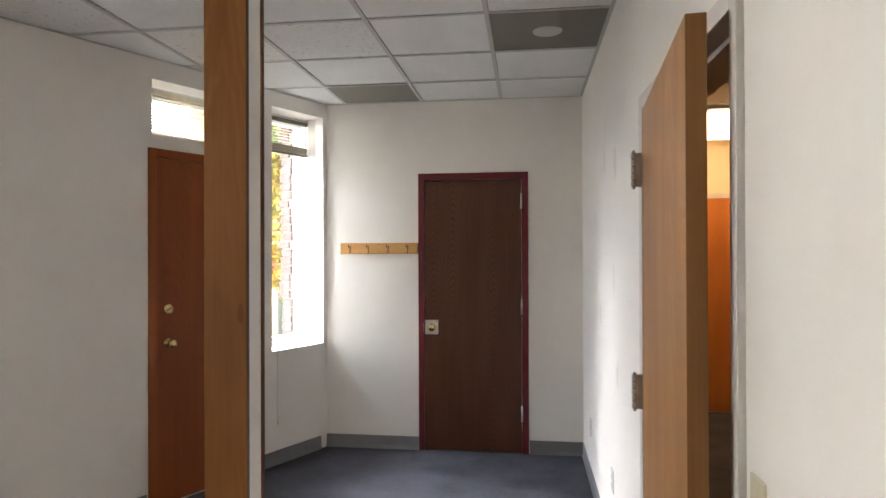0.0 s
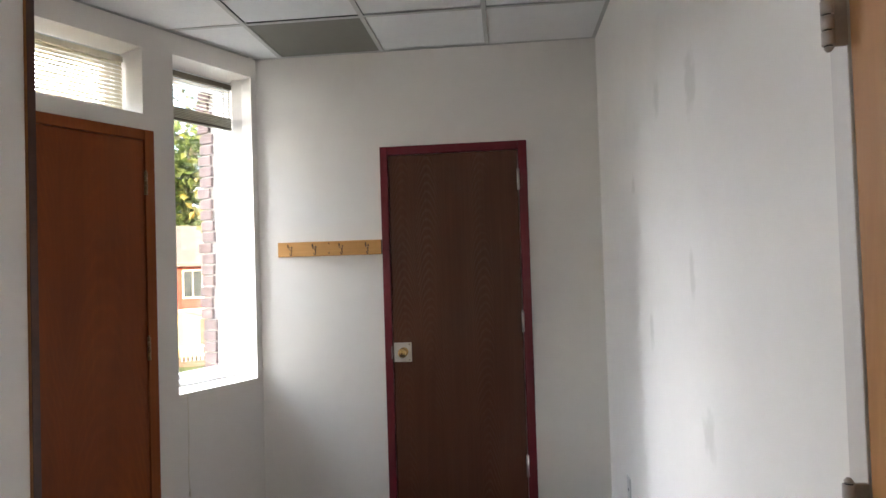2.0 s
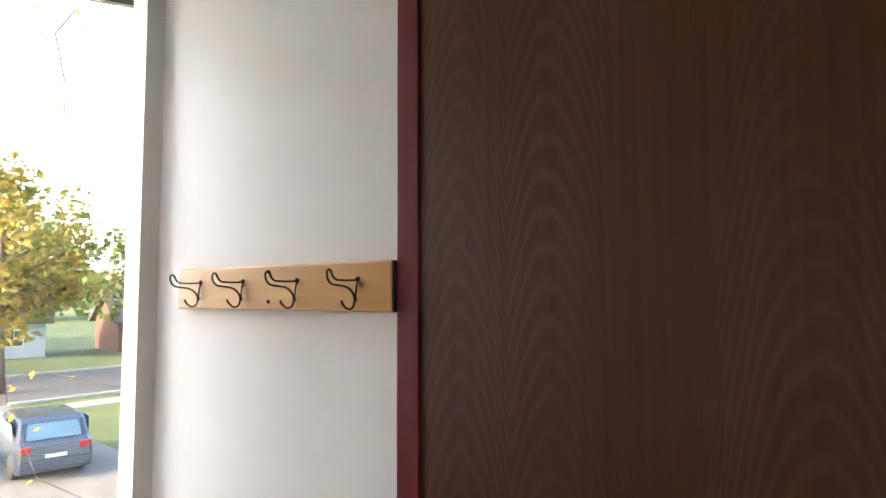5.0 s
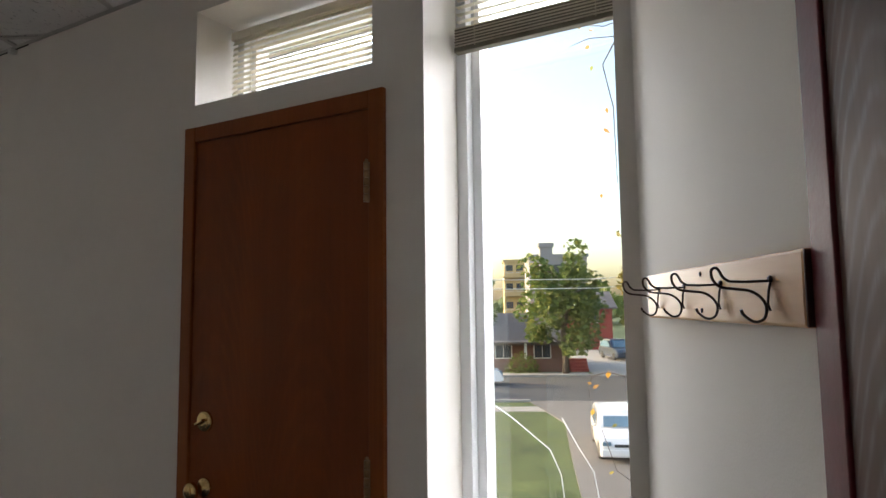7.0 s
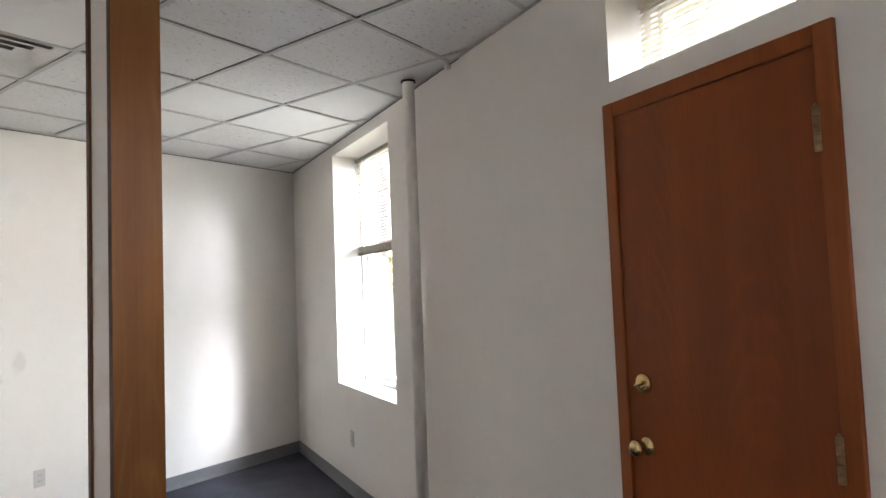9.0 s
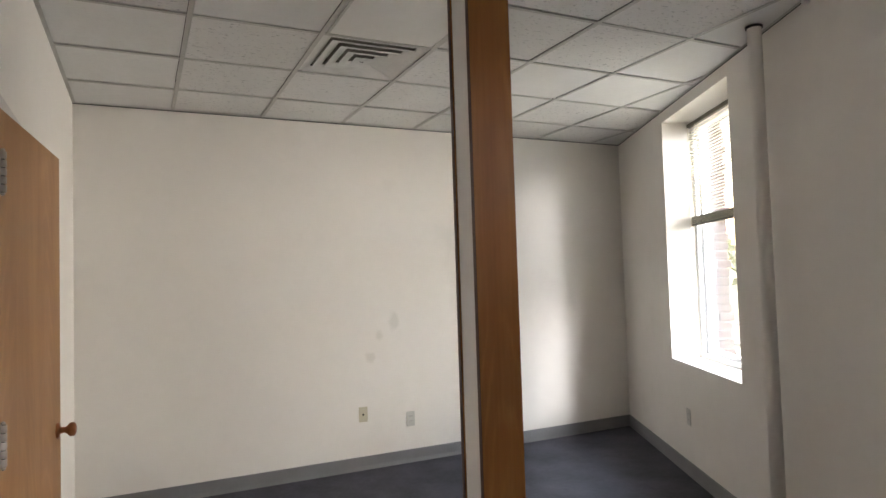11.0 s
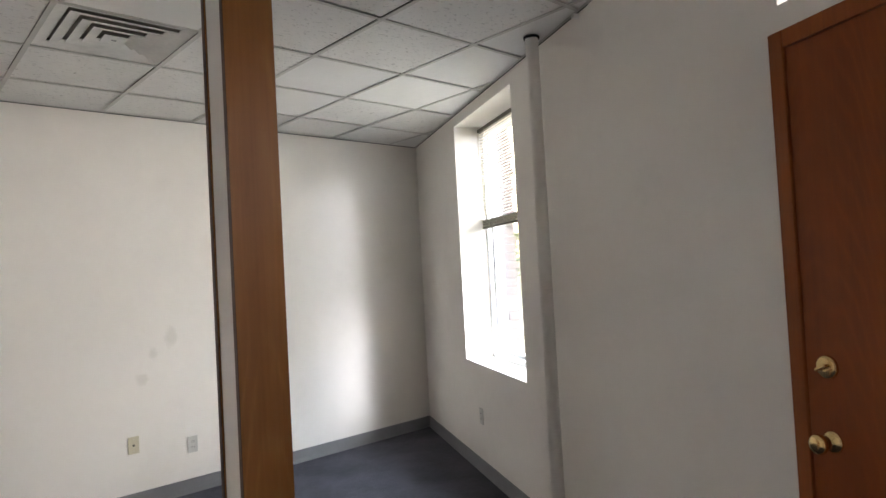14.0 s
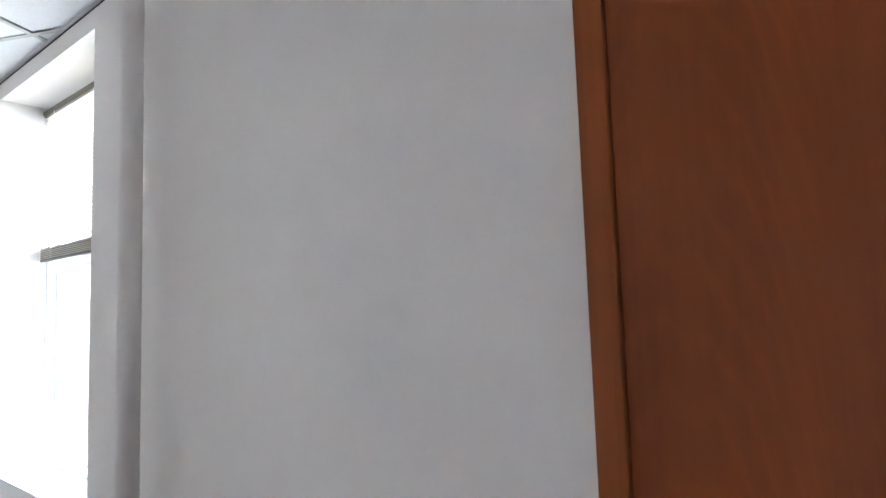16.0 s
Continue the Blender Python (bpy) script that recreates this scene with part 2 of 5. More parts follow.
scuffs(M_WALL_S, ((-1.58, .14, 1.14, .05, 2.2), (-1.38, .14, .86, .05, .9), (-1.45, .14, 1.02, .035, 1.4), (-2.4, .14, .9, .06, 1.2)))
scuffs(M_WALL_E, ((3.35, 0, 2.0, .05, 1.6), (2.95, 0, 1.95, .06, 1.8), (3.55, 0, 1.18, .04, 2.4), (2.9, 0, .95, .06, 1.3), (3.8, 0, 1.75, .04, 1.5), (3.0, 0, 1.4, .03, 3)), .86)
M_WHITE = mat("white_paint", (0.8, 0.79, 0.76), 0.45, spread=0.03, scale=4, bump=0.05, bscale=150)
M_VINYL = mat("window_frame_white", (0.8, 0.81, 0.82), 0.35, spread=0.03, scale=5)
M_FLOOR = mat("carpet_blue_grey", (0.075, 0.074, 0.088), 0.95, spread=0.3, scale=3, bump=0.9, bscale=420, spec=0.1, dirt=0.15)
M_BASE = mat("grey_rubber", (0.2, 0.2, 0.205), 0.5, spread=0.08, scale=6, dirt=0.1)
M_TBAR = mat("ceiling_grid_white", (0.53, 0.52, 0.49), 0.5, spread=0.08, scale=3)
M_TILE = tile_mat("ceiling_tile_smooth", (0.80, 0.795, 0.78), 0.12, 70)
M_TILE_R = tile_mat("ceiling_tile_fissured", (0.76, 0.75, 0.73), 0.42, 34)
M_TAUPE = mat("taupe_metal_panel", (0.19, 0.18, 0.15), 0.6, spread=0.08, scale=2, bump=0.2, bscale=500)
M_DIFF = mat("white_metal_diffuser", (0.75, 0.74, 0.71), 0.5, spread=0.12, scale=4, dirt=0.4)
M_DARK = mat("black_and_shade_lines", (0.02, 0.02, 0.02), 0.8)
M_FRAME_RED = mat("dark_red_paint", (0.13, 0.006, 0.012), 0.38, spread=0.15, scale=5, bump=0.08, bscale=120)
M_OAK_DARK = wood("stained_oak_veneer", (0.058, 0.0160, 0.0036), (0.098, 0.0295, 0.0075), 0.45, line=0.01, centres=((-0.297, 0.0), (-0.15, 0.115), (0.16, -0.6)), arch=36.0, pitch=0.05, fine=0.3, blotch=0.3, bump=0.07, coat=1.0, pores=0.05, sheen=0.9)
M_OAK_DARK.node_tree.nodes["Principled BSDF"].inputs["Coat IOR"].default_value = 1.48
M_OAK_DARK.node_tree.nodes["Principled BSDF"].inputs["Specular IOR Level"].default_value = 0.18
M_MAHOG = wood("reddish_stained_door", (0.165, 0.036, 0.005), (0.31, 0.073, 0.009), 0.5, line=0.14, centres=((-0.28, 0.0), (0.15, 0.5)), arch=14.0, pitch=0.11, fine=0.16, blotch=0.6, bump=0.06)
M_CASING = wood("stained_fir_casing", (0.20, 0.048, 0.006), (0.32, 0.083, 0.012), 0.5, fine=0.4, blotch=0.4, bump=0.1)
M_BIRCH = wood("birch_veneer", (0.31, 0.142, 0.045), (0.51, 0.27, 0.108), 0.45, line=0.16, centres=((0.25, 0.0), (0.62, 0.7)), arch=10.0, pitch=0.16, fine=0.14, blotch=0.75, bump=0.04)
M_BIRCH_EDGE = wood("birch_edge", (0.17, 0.075, 0.018), (0.25, 0.115, 0.03), 0.5, fine=0.5, blotch=0.3, bump=0.05)
M_CEDAR = wood("cedar_post", (0.21, 0.076, 0.016), (0.40, 0.175, 0.05), 0.5, line=0.26, centres=((-0.02, 0.0),), arch=60.0, pitch=0.3, fine=0.22, blotch=0.55, bump=0.08, knots=0.4)
M_PINE = wood("varnished_pine", (0.52, 0.255, 0.07), (0.66, 0.37, 0.135), 0.45, line=0.1, centres=((0.0, 0.0),), steep=10.0, pitch=0.2, fine=0.3, blotch=0.4, bump=0.03, coat=0.1, axis="x")
M_PINE_END = mat("dark_ends_and_gap_lines", (0.06, 0.018, 0.008), 0.45, spread=0.3, scale=30)
M_BRASS = mat("polished_brass", (0.72, 0.52, 0.24), 0.22, 1.0, spread=0.06, scale=20)
M_BRONZE = mat("antique_copper", (0.42, 0.17, 0.08), 0.28, 1.0, spread=0.15, scale=25)
M_STEEL = mat("satin_steel", (0.62, 0.6, 0.57), 0.35, 1.0, spread=0.08, scale=20)
M_HINGE_T = mat("dull_steel_hinge", (0.42, 0.37, 0.33), 0.45, 0.5, spread=0.12, scale=30)
M_HINGE = mat("aged_brass_hinge", (0.3, 0.2, 0.11), 0.45, 0.9, spread=0.2, scale=30)
M_IRON = mat("dark_bronze_wire", (0.05, 0.03, 0.022), 0.35, 0.8, spread=0.2, scale=40)
M_PLATE = mat("beige_plastic", (0.55, 0.5, 0.37), 0.4, spread=0.04, scale=12)
M_PLATE_G = mat("grey_white_plastic", (0.55, 0.54, 0.5), 0.4, spread=0.04, scale=12)
M_SLOT = mat("socket_black", (0.03, 0.03, 0.03), 0.6)
M_FRAME_TAUPE = mat("taupe_steel_frame", (0.6, 0.56, 0.52), 0.45, spread=0.04, scale=5)
M_SLAT = mat("cream_slat", (0.72, 0.69, 0.6), 0.4, spread=0.05, scale=10)
t_ = M_SLAT.node_tree
tr_, ms_ = t_.nodes.new("ShaderNodeBsdfTranslucent"), t_.nodes.new("ShaderNodeMixShader")
tr_.inputs[0].default_value, ms_.inputs[0].default_value = (0.8, 0.72, 0.55, 1), 0.3
t_.links.new(t_.nodes["Principled BSDF"].outputs[0], ms_.inputs[1])
t_.links.new(tr_.outputs[0], ms_.inputs[2])
t_.links.new(ms_.outputs[0], t_.nodes["Material Output"].inputs[0])
# olive for rails; on the stack it paints cream slats dark as if backlit
M_RAIL = mat("olive_rail_and_backlit_stack", (0.16, 0.14, 0.10), 0.5, spread=0.08, scale=10)
M_GLASS = glass_mat("window_glass")
M_BRICK = mat("red_brown_brick", (0.12, 0.078, 0.075), 0.9, spread=0.25, scale=9, bump=0.8, bscale=70)
M_MORTAR = mat("mortar", (0.24, 0.215, 0.205), 0.95, spread=0.15, scale=20, bump=0.5)
M_HALLWALL = mat("hall_wall_cream", (0.72, 0.6, 0.42), 0.75, spread=0.04, scale=1.5, bump=0.1, bscale=200)
M_ORANGE = wood("honey_stained_door", (0.4, 0.13, 0.025), (0.54, 0.2, 0.05), 0.4, bump=0.05)
M_LAMP = glow_mat("hall_lamp_diffuser", (1.0, 0.64, 0.34), 0.6)

# ---- mesh tools ----
ID = Matrix.Identity(4)


class Mesh:
    """Gathers boxes, lathes and tubes into one mesh with material slots."""

    def __init__(self):
        self.bm, self.mats = bmesh.new(), []

    def slot(self, m):
        if m not in self.mats:
            self.mats.append(m)
        return self.mats.index(m)

    def box(self, m, x0, y0, z0, x1, y1, z1, bevel=0.0, tf=ID):
        g = bmesh.ops.create_cube(self.bm, size=1)
        vs = g["verts"]
        bmesh.ops.transform(self.bm, verts=vs, matrix=tf @ Matrix.Translation(((x0 + x1) / 2, (y0 + y1) / 2, (z0 + z1) / 2)) @ Matrix.Diagonal((x1 - x0, y1 - y0, z1 - z0, 1)))
        fs = {f for v in vs for f in v.link_faces}
        k = self.slot(m)
        for f in fs:
            f.material_index = k
        if bevel:
            r = bmesh.ops.bevel(self.bm, geom=list({e for f in fs for e in f.edges}), offset=bevel, segments=2, affect="EDGES", profile=0.5)
            for f in r["faces"]:
                f.material_index = k
        return self

    def lathe(self, m, profile, tf=ID, n=20):
        """profile: (radius, height) pairs, turned about local z."""
        k, rings = self.slot(m), []
        for r, h in profile:
            rings.append([self.bm.verts.new(tf @ Vector((r * math.cos(a), r * math.sin(a), h))) for a in (2 * math.pi * i / n for i in range(n))])
        for a, b in zip(rings, rings[1:]):
            for i in range(n):
                f = self.bm.faces.new((a[i], a[(i + 1) % n], b[(i + 1) % n], b[i]))
                f.material_index, f.smooth = k, True
        for ring, flip in ((rings[0], True), (rings[-1], False)):
            f = self.bm.faces.new(ring[::-1] if flip else ring)
            f.material_index = k
        return self

    def tube(self, m, pts, r, n=8, taper=1.0):
        k, rings = self.slot(m), []
        pts = [Vector(p) for p in pts]
        side = None
        for i, p in enumerate(pts):
            d = (pts[min(i + 1, len(pts) - 1)] - pts[max(i - 1, 0)]).normalized()
            if side is None:
                side = d.orthogonal().normalized()
            side = (side - d * side.dot(d)).normalized()
            up = d.cross(side)
            q = r * (1 + (taper - 1) * i / max(1, len(pts) - 1))
            rings.append([self.bm.verts.new(p + side * q * math.cos(a) + up * q * math.sin(a)) for a in (2 * math.pi * j / n for j in range(n))])
        for a, b in zip(rings, rings[1:]):
            for i in range(n):
                f = self.bm.faces.new((a[i], a[(i + 1) % n], b[(i + 1) % n], b[i]))
                f.material_index, f.smooth = k, True
        for ring, flip in ((rings[0], True), (rings[-1], False)):
            f = self.bm.faces.new(ring[::-1] if flip else ring)
            f.material_index = k
        return self

    def poly(self, m, pts, depth, tf=ID):
        """A flat outline in local x, z pushed along local y."""
        k = self.slot(m)
        a = [self.bm.verts.new(tf @ Vector((x, 0, z))) for x, z in pts]
        b = [self.bm.verts.new(tf @ Vector((x, depth, z))) for x, z in pts]
        fs = [self.bm.faces.new(a), self.bm.faces.new(b[::-1])]
        for i in range(len(a)):
            j = (i + 1) % len(a)
            fs.append(self.bm.faces.new((a[j], a[i], b[i], b[j])))
        for f in fs:
            f.material_index = k
        return self

    def done(self, name, parent=None, m=ID, label="", category="", group="", kind=""):
        me = bpy.data.meshes.new(name)
        bmesh.ops.recalc_face_normals(self.bm, faces=self.bm.faces)
        self.bm.to_mesh(me)
        self.bm.free()
        for k in self.mats:
            me.materials.append(k)
        ob = new(name, me)
        ob.matrix_basis = m
        if parent:
            ob.parent = parent
        return tagged(ob, label, category, group, kind)


def empty(name, m, label, category, group="", kind=""):
    e = new(name)
    e.matrix_basis = m
    return tagged(e, label, category, group, kind)


def wall(name, m, x0, x1, z0, z1, y0, y1, holes, material, label):
    """A wall with thickness in local x, z, with openings (x0, x1, z0, z1) cut right through."""
    xs = sorted({x0, x1, *(h[0] for h in holes), *(h[1] for h in holes)})
    zs = sorted({z0, z1, *(h[2] for h in holes), *(h[3] for h in holes)})
    solid = lambda i, j: 0 <= i < len(xs) - 1 and 0 <= j < len(zs) - 1 and not any(
        h[0] < (xs[i] + xs[i + 1]) / 2 < h[1] and h[2] < (zs[j] + zs[j + 1]) / 2 < h[3] for h in holes)
    bm, got = bmesh.new(), {}

    def v(x, y, z):
        key = (round(x, 5), round(y, 5), round(z, 5))
        if key not in got:
            got[key] = bm.verts.new(key)
        return got[key]

    for i in range(len(xs) - 1):
        for j in range(len(zs) - 1):
            if not solid(i, j):
                continue
            a, b, c, d = xs[i], xs[i + 1], zs[j], zs[j + 1]
            bm.faces.new((v(a, y0, c), v(b, y0, c), v(b, y0, d), v(a, y0, d)))
            bm.faces.new((v(a, y1, d), v(b, y1, d), v(b, y1, c), v(a, y1, c)))
            for di, dj, q in ((-1, 0, ((a, c), (a, d))), (1, 0, ((b, d), (b, c))), (0, -1, ((b, c), (a, c))), (0, 1, ((a, d), (b, d)))):
                if not solid(i + di, j + dj):
                    (p, r), (s, t) = q
                    bm.faces.new((v(p, y0, r), v(s, y0, t), v(s, y1, t), v(p, y1, r)))
    bmesh.ops.recalc_face_normals(bm, faces=bm.faces)
    me = bpy.data.meshes.new(name)
    bm.to_mesh(me)
    bm.free()
    me.materials.append(material)
    ob = new(name, me)
    ob.matrix_basis = m
    return tagged(ob, label, "wall", kind="structure")


# ---- plan ----
EAST, NORTH, SOUTH, CEIL = 0.637, 4.694, -0.615, 2.697
WEST = pose(-1.365, 4.658, 0, 0, 0, 63.77)     # local x north along the slanted west wall, y outward
W1 = (-0.515, 0.0, 0.82, 2.583)
TRANSOM = (-1.43, -0.686, 2.24, 2.574)
WDOOR = (-1.412, -0.686, 0.0, 2.11)
W2 = (-4.627, -3.467, 0.80, 2.61)
EDOOR = (1.185, 2.06, 0.0, 2.012)
NDOOR = (-0.568, 0.182, 0.0, 2.087)

# ---- room shell ----
fl = Mesh()
fl.poly(M_FLOOR, [(-4.4, SOUTH - .1), (EAST + .13, SOUTH - .1), (EAST + .13, NORTH + .1), (-1.3, NORTH + .1), (-1.75, NORTH)], 0.12, Matrix(((1, 0, 0, 0), (0, 0, 1, 0), (0, -1, 0, 0), (0, 0, 0, 1))))
fl.done("floor", label="dark blue-grey low-pile carpet floor", category="floor", kind="structure")
wall("wall_north", pose(0, NORTH, 0), -1.5, EAST + .13, -.1, CEIL + .25, 0, 0.14, [NDOOR[:2] + (-.1, NDOOR[3])], M_WALL, "cream white painted plaster wall with a door")
wall("wall_south", pose(0, SOUTH - .14, 0), -4.6, EAST + .13, -.1, CEIL + .25, 0, 0.14, [], M_WALL_S, "cream white painted wall with faint scuffs")
wall("wall_east", pose(EAST, 0, 0, 0, 0, 90) , SOUTH - .14, NORTH, -.1, CEIL + .25, -0.13, 0, [EDOOR[:2] + (-.1, EDOOR[3])], M_WALL_E, "cream white painted wall with an open doorway")
wall("wall_west", WEST, -6.2, 0.12, -.1, CEIL + .25, 0, 0.34, [W1, TRANSOM, WDOOR[:2] + (-.1, WDOOR[3]), W2], M_WALL, "cream white painted thick outer wall with window openings")


def ceiling_grid():
    """Suspended ceiling: white runners, tiles lying a little above them, one mesh."""
    c = Mesh()
    T, X0, Y0 = 0.6096, 0.028, -0.10
    slabs = {(1, 1): None, (-1, 5): None, (1, 7): None}
    rnd = random.Random(5)
    for i in range(-1, 8):
        for j in range(-1, 9):
            xa, xb = X0 - T * i, X0 - T * (i + 1)
            ya, yb = Y0 + T * j, Y0 + T * (j + 1)
            if (i, j) in slabs:
                continue
            m = M_TILE_R if rnd.random() < 0.45 else M_TILE
            if j >= 6 and rnd.random() < 0.6:
                m = M_TILE
            d = rnd.uniform(0.002, 0.007)
            c.box(m, xb + 0.0135, ya + 0.0135, CEIL + d, xa - 0.0135, yb - 0.0135, CEIL + d + 0.015)
    for i in range(-1, 9):
        x = X0 - T * i
        c.box(M_TBAR, x - 0.0115, SOUTH - 0.3, CEIL - 0.002, x + 0.0115, NORTH + 0.3, CEIL + 0.0005)
    for j in range(-1, 10):
        y = Y0 + T * j
        c.box(M_TBAR, -4.6, y - 0.0115, CEIL - 0.0012, 0.7, y + 0.0115, CEIL + 0.001)
    # black sheet over the tiles, so the gaps beside runners read as shade lines
    c.box(M_DARK, -4.6, SOUTH - .13, CEIL + 0.2, EAST + .1, NORTH + .1, CEIL + 0.22)
    bmesh.ops.bisect_plane(c.bm, geom=[*c.bm.verts, *c.bm.edges, *c.bm.faces], plane_co=WEST @ Vector((0, .02, 0)), plane_no=WEST.to_3x3() @ Vector((0, 1, 0)), clear_outer=True)
    c.done("ceiling", label="suspended ceiling of white mineral fibre tiles in a grid", category="ceiling", kind="structure")


ceiling_grid()


def baseboard(name, m, runs):
    """Grey cove base: thin strip with a toe that sweeps out; runs in local x, in front of y = 0."""
    b = Mesh()
    for x0, x1 in runs:
        prof = [(0, 0), (-0.012, 0), (-0.009, 0.012), (-0.0045, 0.03), (-0.0045, 0.098), (-0.002, 0.102), (0, 0.102)]
        b.poly(M_BASE, prof, x1 - x0, m @ Matrix(((0, 1, 0, x0), (1, 0, 0, 0), (0, 0, 1, 0), (0, 0, 0, 1))))
    b.done(name, label="grey rubber cove baseboard", category="baseboard", kind="structure")


baseboard("baseboard_north", pose(0, NORTH - .001, 0), [(-1.37, -0.615), (0.236, EAST)])
baseboard("baseboard_south", pose(0, SOUTH + .001, 0, 0, 0, 180), [(-EAST, 3.98)])
baseboard("baseboard_east", pose(EAST - .001, 0, 0, 0, 0, -90), [(-NORTH, -2.112), (-1.142, -SOUTH)])
baseboard("baseboard_west", WEST @ pose(0, -.001, 0), [(-5.88, -1.47), (-0.63, -0.03)])

# ceiling angle along the walls
tr = Mesh()
tr.box(M_TBAR, EAST - .02, SOUTH, CEIL - .003, EAST, NORTH, CEIL - .0015)
tr.box(M_TBAR, -4.0, SOUTH, CEIL - .003, EAST - .02, SOUTH + .02, CEIL - .0015)
tr.box(M_TBAR, -1.4, NORTH - .02, CEIL - .003, EAST - .02, NORTH, CEIL - .0015)
tr.box(M_TBAR, -5.9, -.02, CEIL - .0034, -0.02, 0, CEIL - .0019, tf=WEST)
# black strips paint in the shade line below the angle, south and west
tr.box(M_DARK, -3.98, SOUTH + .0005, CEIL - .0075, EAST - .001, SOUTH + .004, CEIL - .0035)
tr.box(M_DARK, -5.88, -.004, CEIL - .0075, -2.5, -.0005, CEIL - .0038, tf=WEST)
tr.done("ceiling_edge_trim", label="white metal wall angle under the ceiling tiles with painted black shade lines", category="trim", kind="structure")


# ---- windows ----
def window(name, hole, label, y0=0.185, slim=1.0):
    """White window frame set deep in its opening, with one pane."""
    x0, x1, z0, z1 = hole
    e = empty(name, WEST @ pose((x0 + x1) / 2, y0, z0), label, "window", kind="structure")
    w, h = (x1 - x0) / 2, z1 - z0
    f = Mesh()
    for a, b, d0, d1 in ((0.034, 0.0, 0.0, 0.105), (0.062, 0.034, 0.035, 0.10)):
        f.box(M_VINYL, -w + b, d0, b, -w + a, d1, h - b, 0.003)
        f.box(M_VINYL, w - a * slim, d0, b, w - b * slim, d1, h - b, 0.003)
        f.box(M_VINYL, -w + a, d0 + .001, b, w - a * slim, d1 - .001, a, 0.003)
        f.box(M_VINYL, -w + a, d0 + .001, h - a, w - a * slim, d1 - .001, h - b, 0.003)
    f.done("frame", e)
    g = Mesh()
    g.box(M_GLASS, -w + .06, 0.078, .06, w - .06 * slim, 0.083, h - .06)
    p = g.done("pane", e)
    p.visible_shadow = False
    return e


window("window_1", W1, "tall narrow white-framed fixed window beside the door", 0.19, 0.3)
window("window_2", W2, "tall white-framed fixed window in a deep opening", 0.225)
window("window_3", TRANSOM, "small transom window over the outer door")


def blind(hole, top, slats, bottom, tilt, label, rail_m, y=0.125, inset=0.012):
    """Horizontal slat blind: head rail, slats, bottom stack, cords."""
    x0, x1, z0, z1 = hole
    x0, x1 = x0 + inset, x1 - inset
    xc, w = (x0 + x1) / 2, (x1 - x0) / 2
    e = empty("venetian_blind", WEST @ pose(xc, y, top), label, "blind")
    r = Mesh()
    r.box(rail_m, -w, -0.014, -0.03, w, 0.014, 0.0, 0.003)
    r.done("head_rail", e)
    s = Mesh()
    k = s.slot(M_SLAT)
    n = 4
    rows = []
    for i in range(n + 1):
        u = i / n - 0.5
        yy, zz = u * 0.025, 0.0022 * (1 - 4 * u * u)
        rows.append([(yy, zz)])
    for dz in (0.0, 0.0006):
        vs = [[s.bm.verts.new((x, q[0][0], q[0][1] + dz)) for q in rows] for x in (-w + .003, w - .003)]
        for i in range(n):
            f = s.bm.faces.new((vs[0][i], vs[0][i + 1], vs[1][i + 1], vs[1][i]))
            f.smooth = True
    first = s.done("slat", e)
    zs = slats
    first.matrix_basis = pose(0, 0, zs[0] - top, tilt)
    for z in zs[1:]:
        o = new("slat", first.data)
        o.parent = e
        o.matrix_basis = pose(random.uniform(-.001, .001), 0, z - top, tilt + random.uniform(-2, 2))
    st = Mesh()
    zb, zt = bottom
    cnt = max(2, int((zt - zb - .016) / 0.0045))
    st.box(rail_m, -w, -0.013, zb - top, w, 0.013, zb - top + .016, 0.003)
    for i in range(cnt):
        q = zb - top + .017 + i * 0.0045
        j = random.uniform(-.0015, .0015)
        st.box(rail_m if i % 2 else M_SLAT, -w + .002, -0.0125 + j, q, w - .002, 0.0125 + j, q + 0.0026)
    st.done("bottom_rail", e, label="stack of gathered slats on the bottom rail")
    for x in (-w * .72, w * .72):
        for yy in (-.014, .014):
            c = Mesh()
            c.tube(M_SLAT, [(x, yy, -.02), (x, yy, zb - top + .01)], 0.0012, 5)
            c.done("cord", e)
    return e


blind(W1, 2.56, [2.515 - .0225 * i for i in range(7)], (2.285, 2.362), 8, "cream slat blind half raised with a gathered stack coloured olive as if backlit", M_RAIL, 0.168)
blind(W2, 2.585, [2.54 - .0225 * i for i in range(30)], (1.80, 1.872), 2, "cream slat blind lowered to mid-window with a gathered stack coloured olive as if backlit", M_RAIL, 0.2)
blind(TRANSOM, 2.55, [2.512 - .0205 * i for i in range(12)], (2.252, 2.272), 52, "cream slat blind closed over the transom window", M_SLAT, 0.155)
wd = Mesh()
wd.tube(M_SLAT, [(-4.57, .175, 2.55), (-4.57, .17, 1.45)], .004, 6)
wd.done("blind_wand", None, WEST, "thin clear plastic blind tilt wand", "blind wand")
cd = Mesh()
cd.tube(M_SLAT, [(-0.47, -.004, 0.815), (-0.468, -.005, 0.6), (-0.475, -.005, 0.40), (-0.468, -.005, 0.32)], .0022, 6)
cd.lathe(M_SLAT, [(.003, 0), (.006, -.012), (.006, -.03), (.002, -.034)], pose(-0.468, -.005, .32))
cd.done("pull_string", None, WEST, "cream pull cord hanging below the window", "cord")


# ---- doors ----
def knob(parent, m, metal, name="knob", rose=0.031):
    k = Mesh()
    k.lathe(metal, [(rose, 0), (rose, .004), (rose * .82, .009), (.013, .012), (.011, .028), (.016, .034), (.026, .044), (.0275, .053), (.024, .062), (.014, .066), (.004, .0665)], n=24)
    return k.done(name, parent, m)


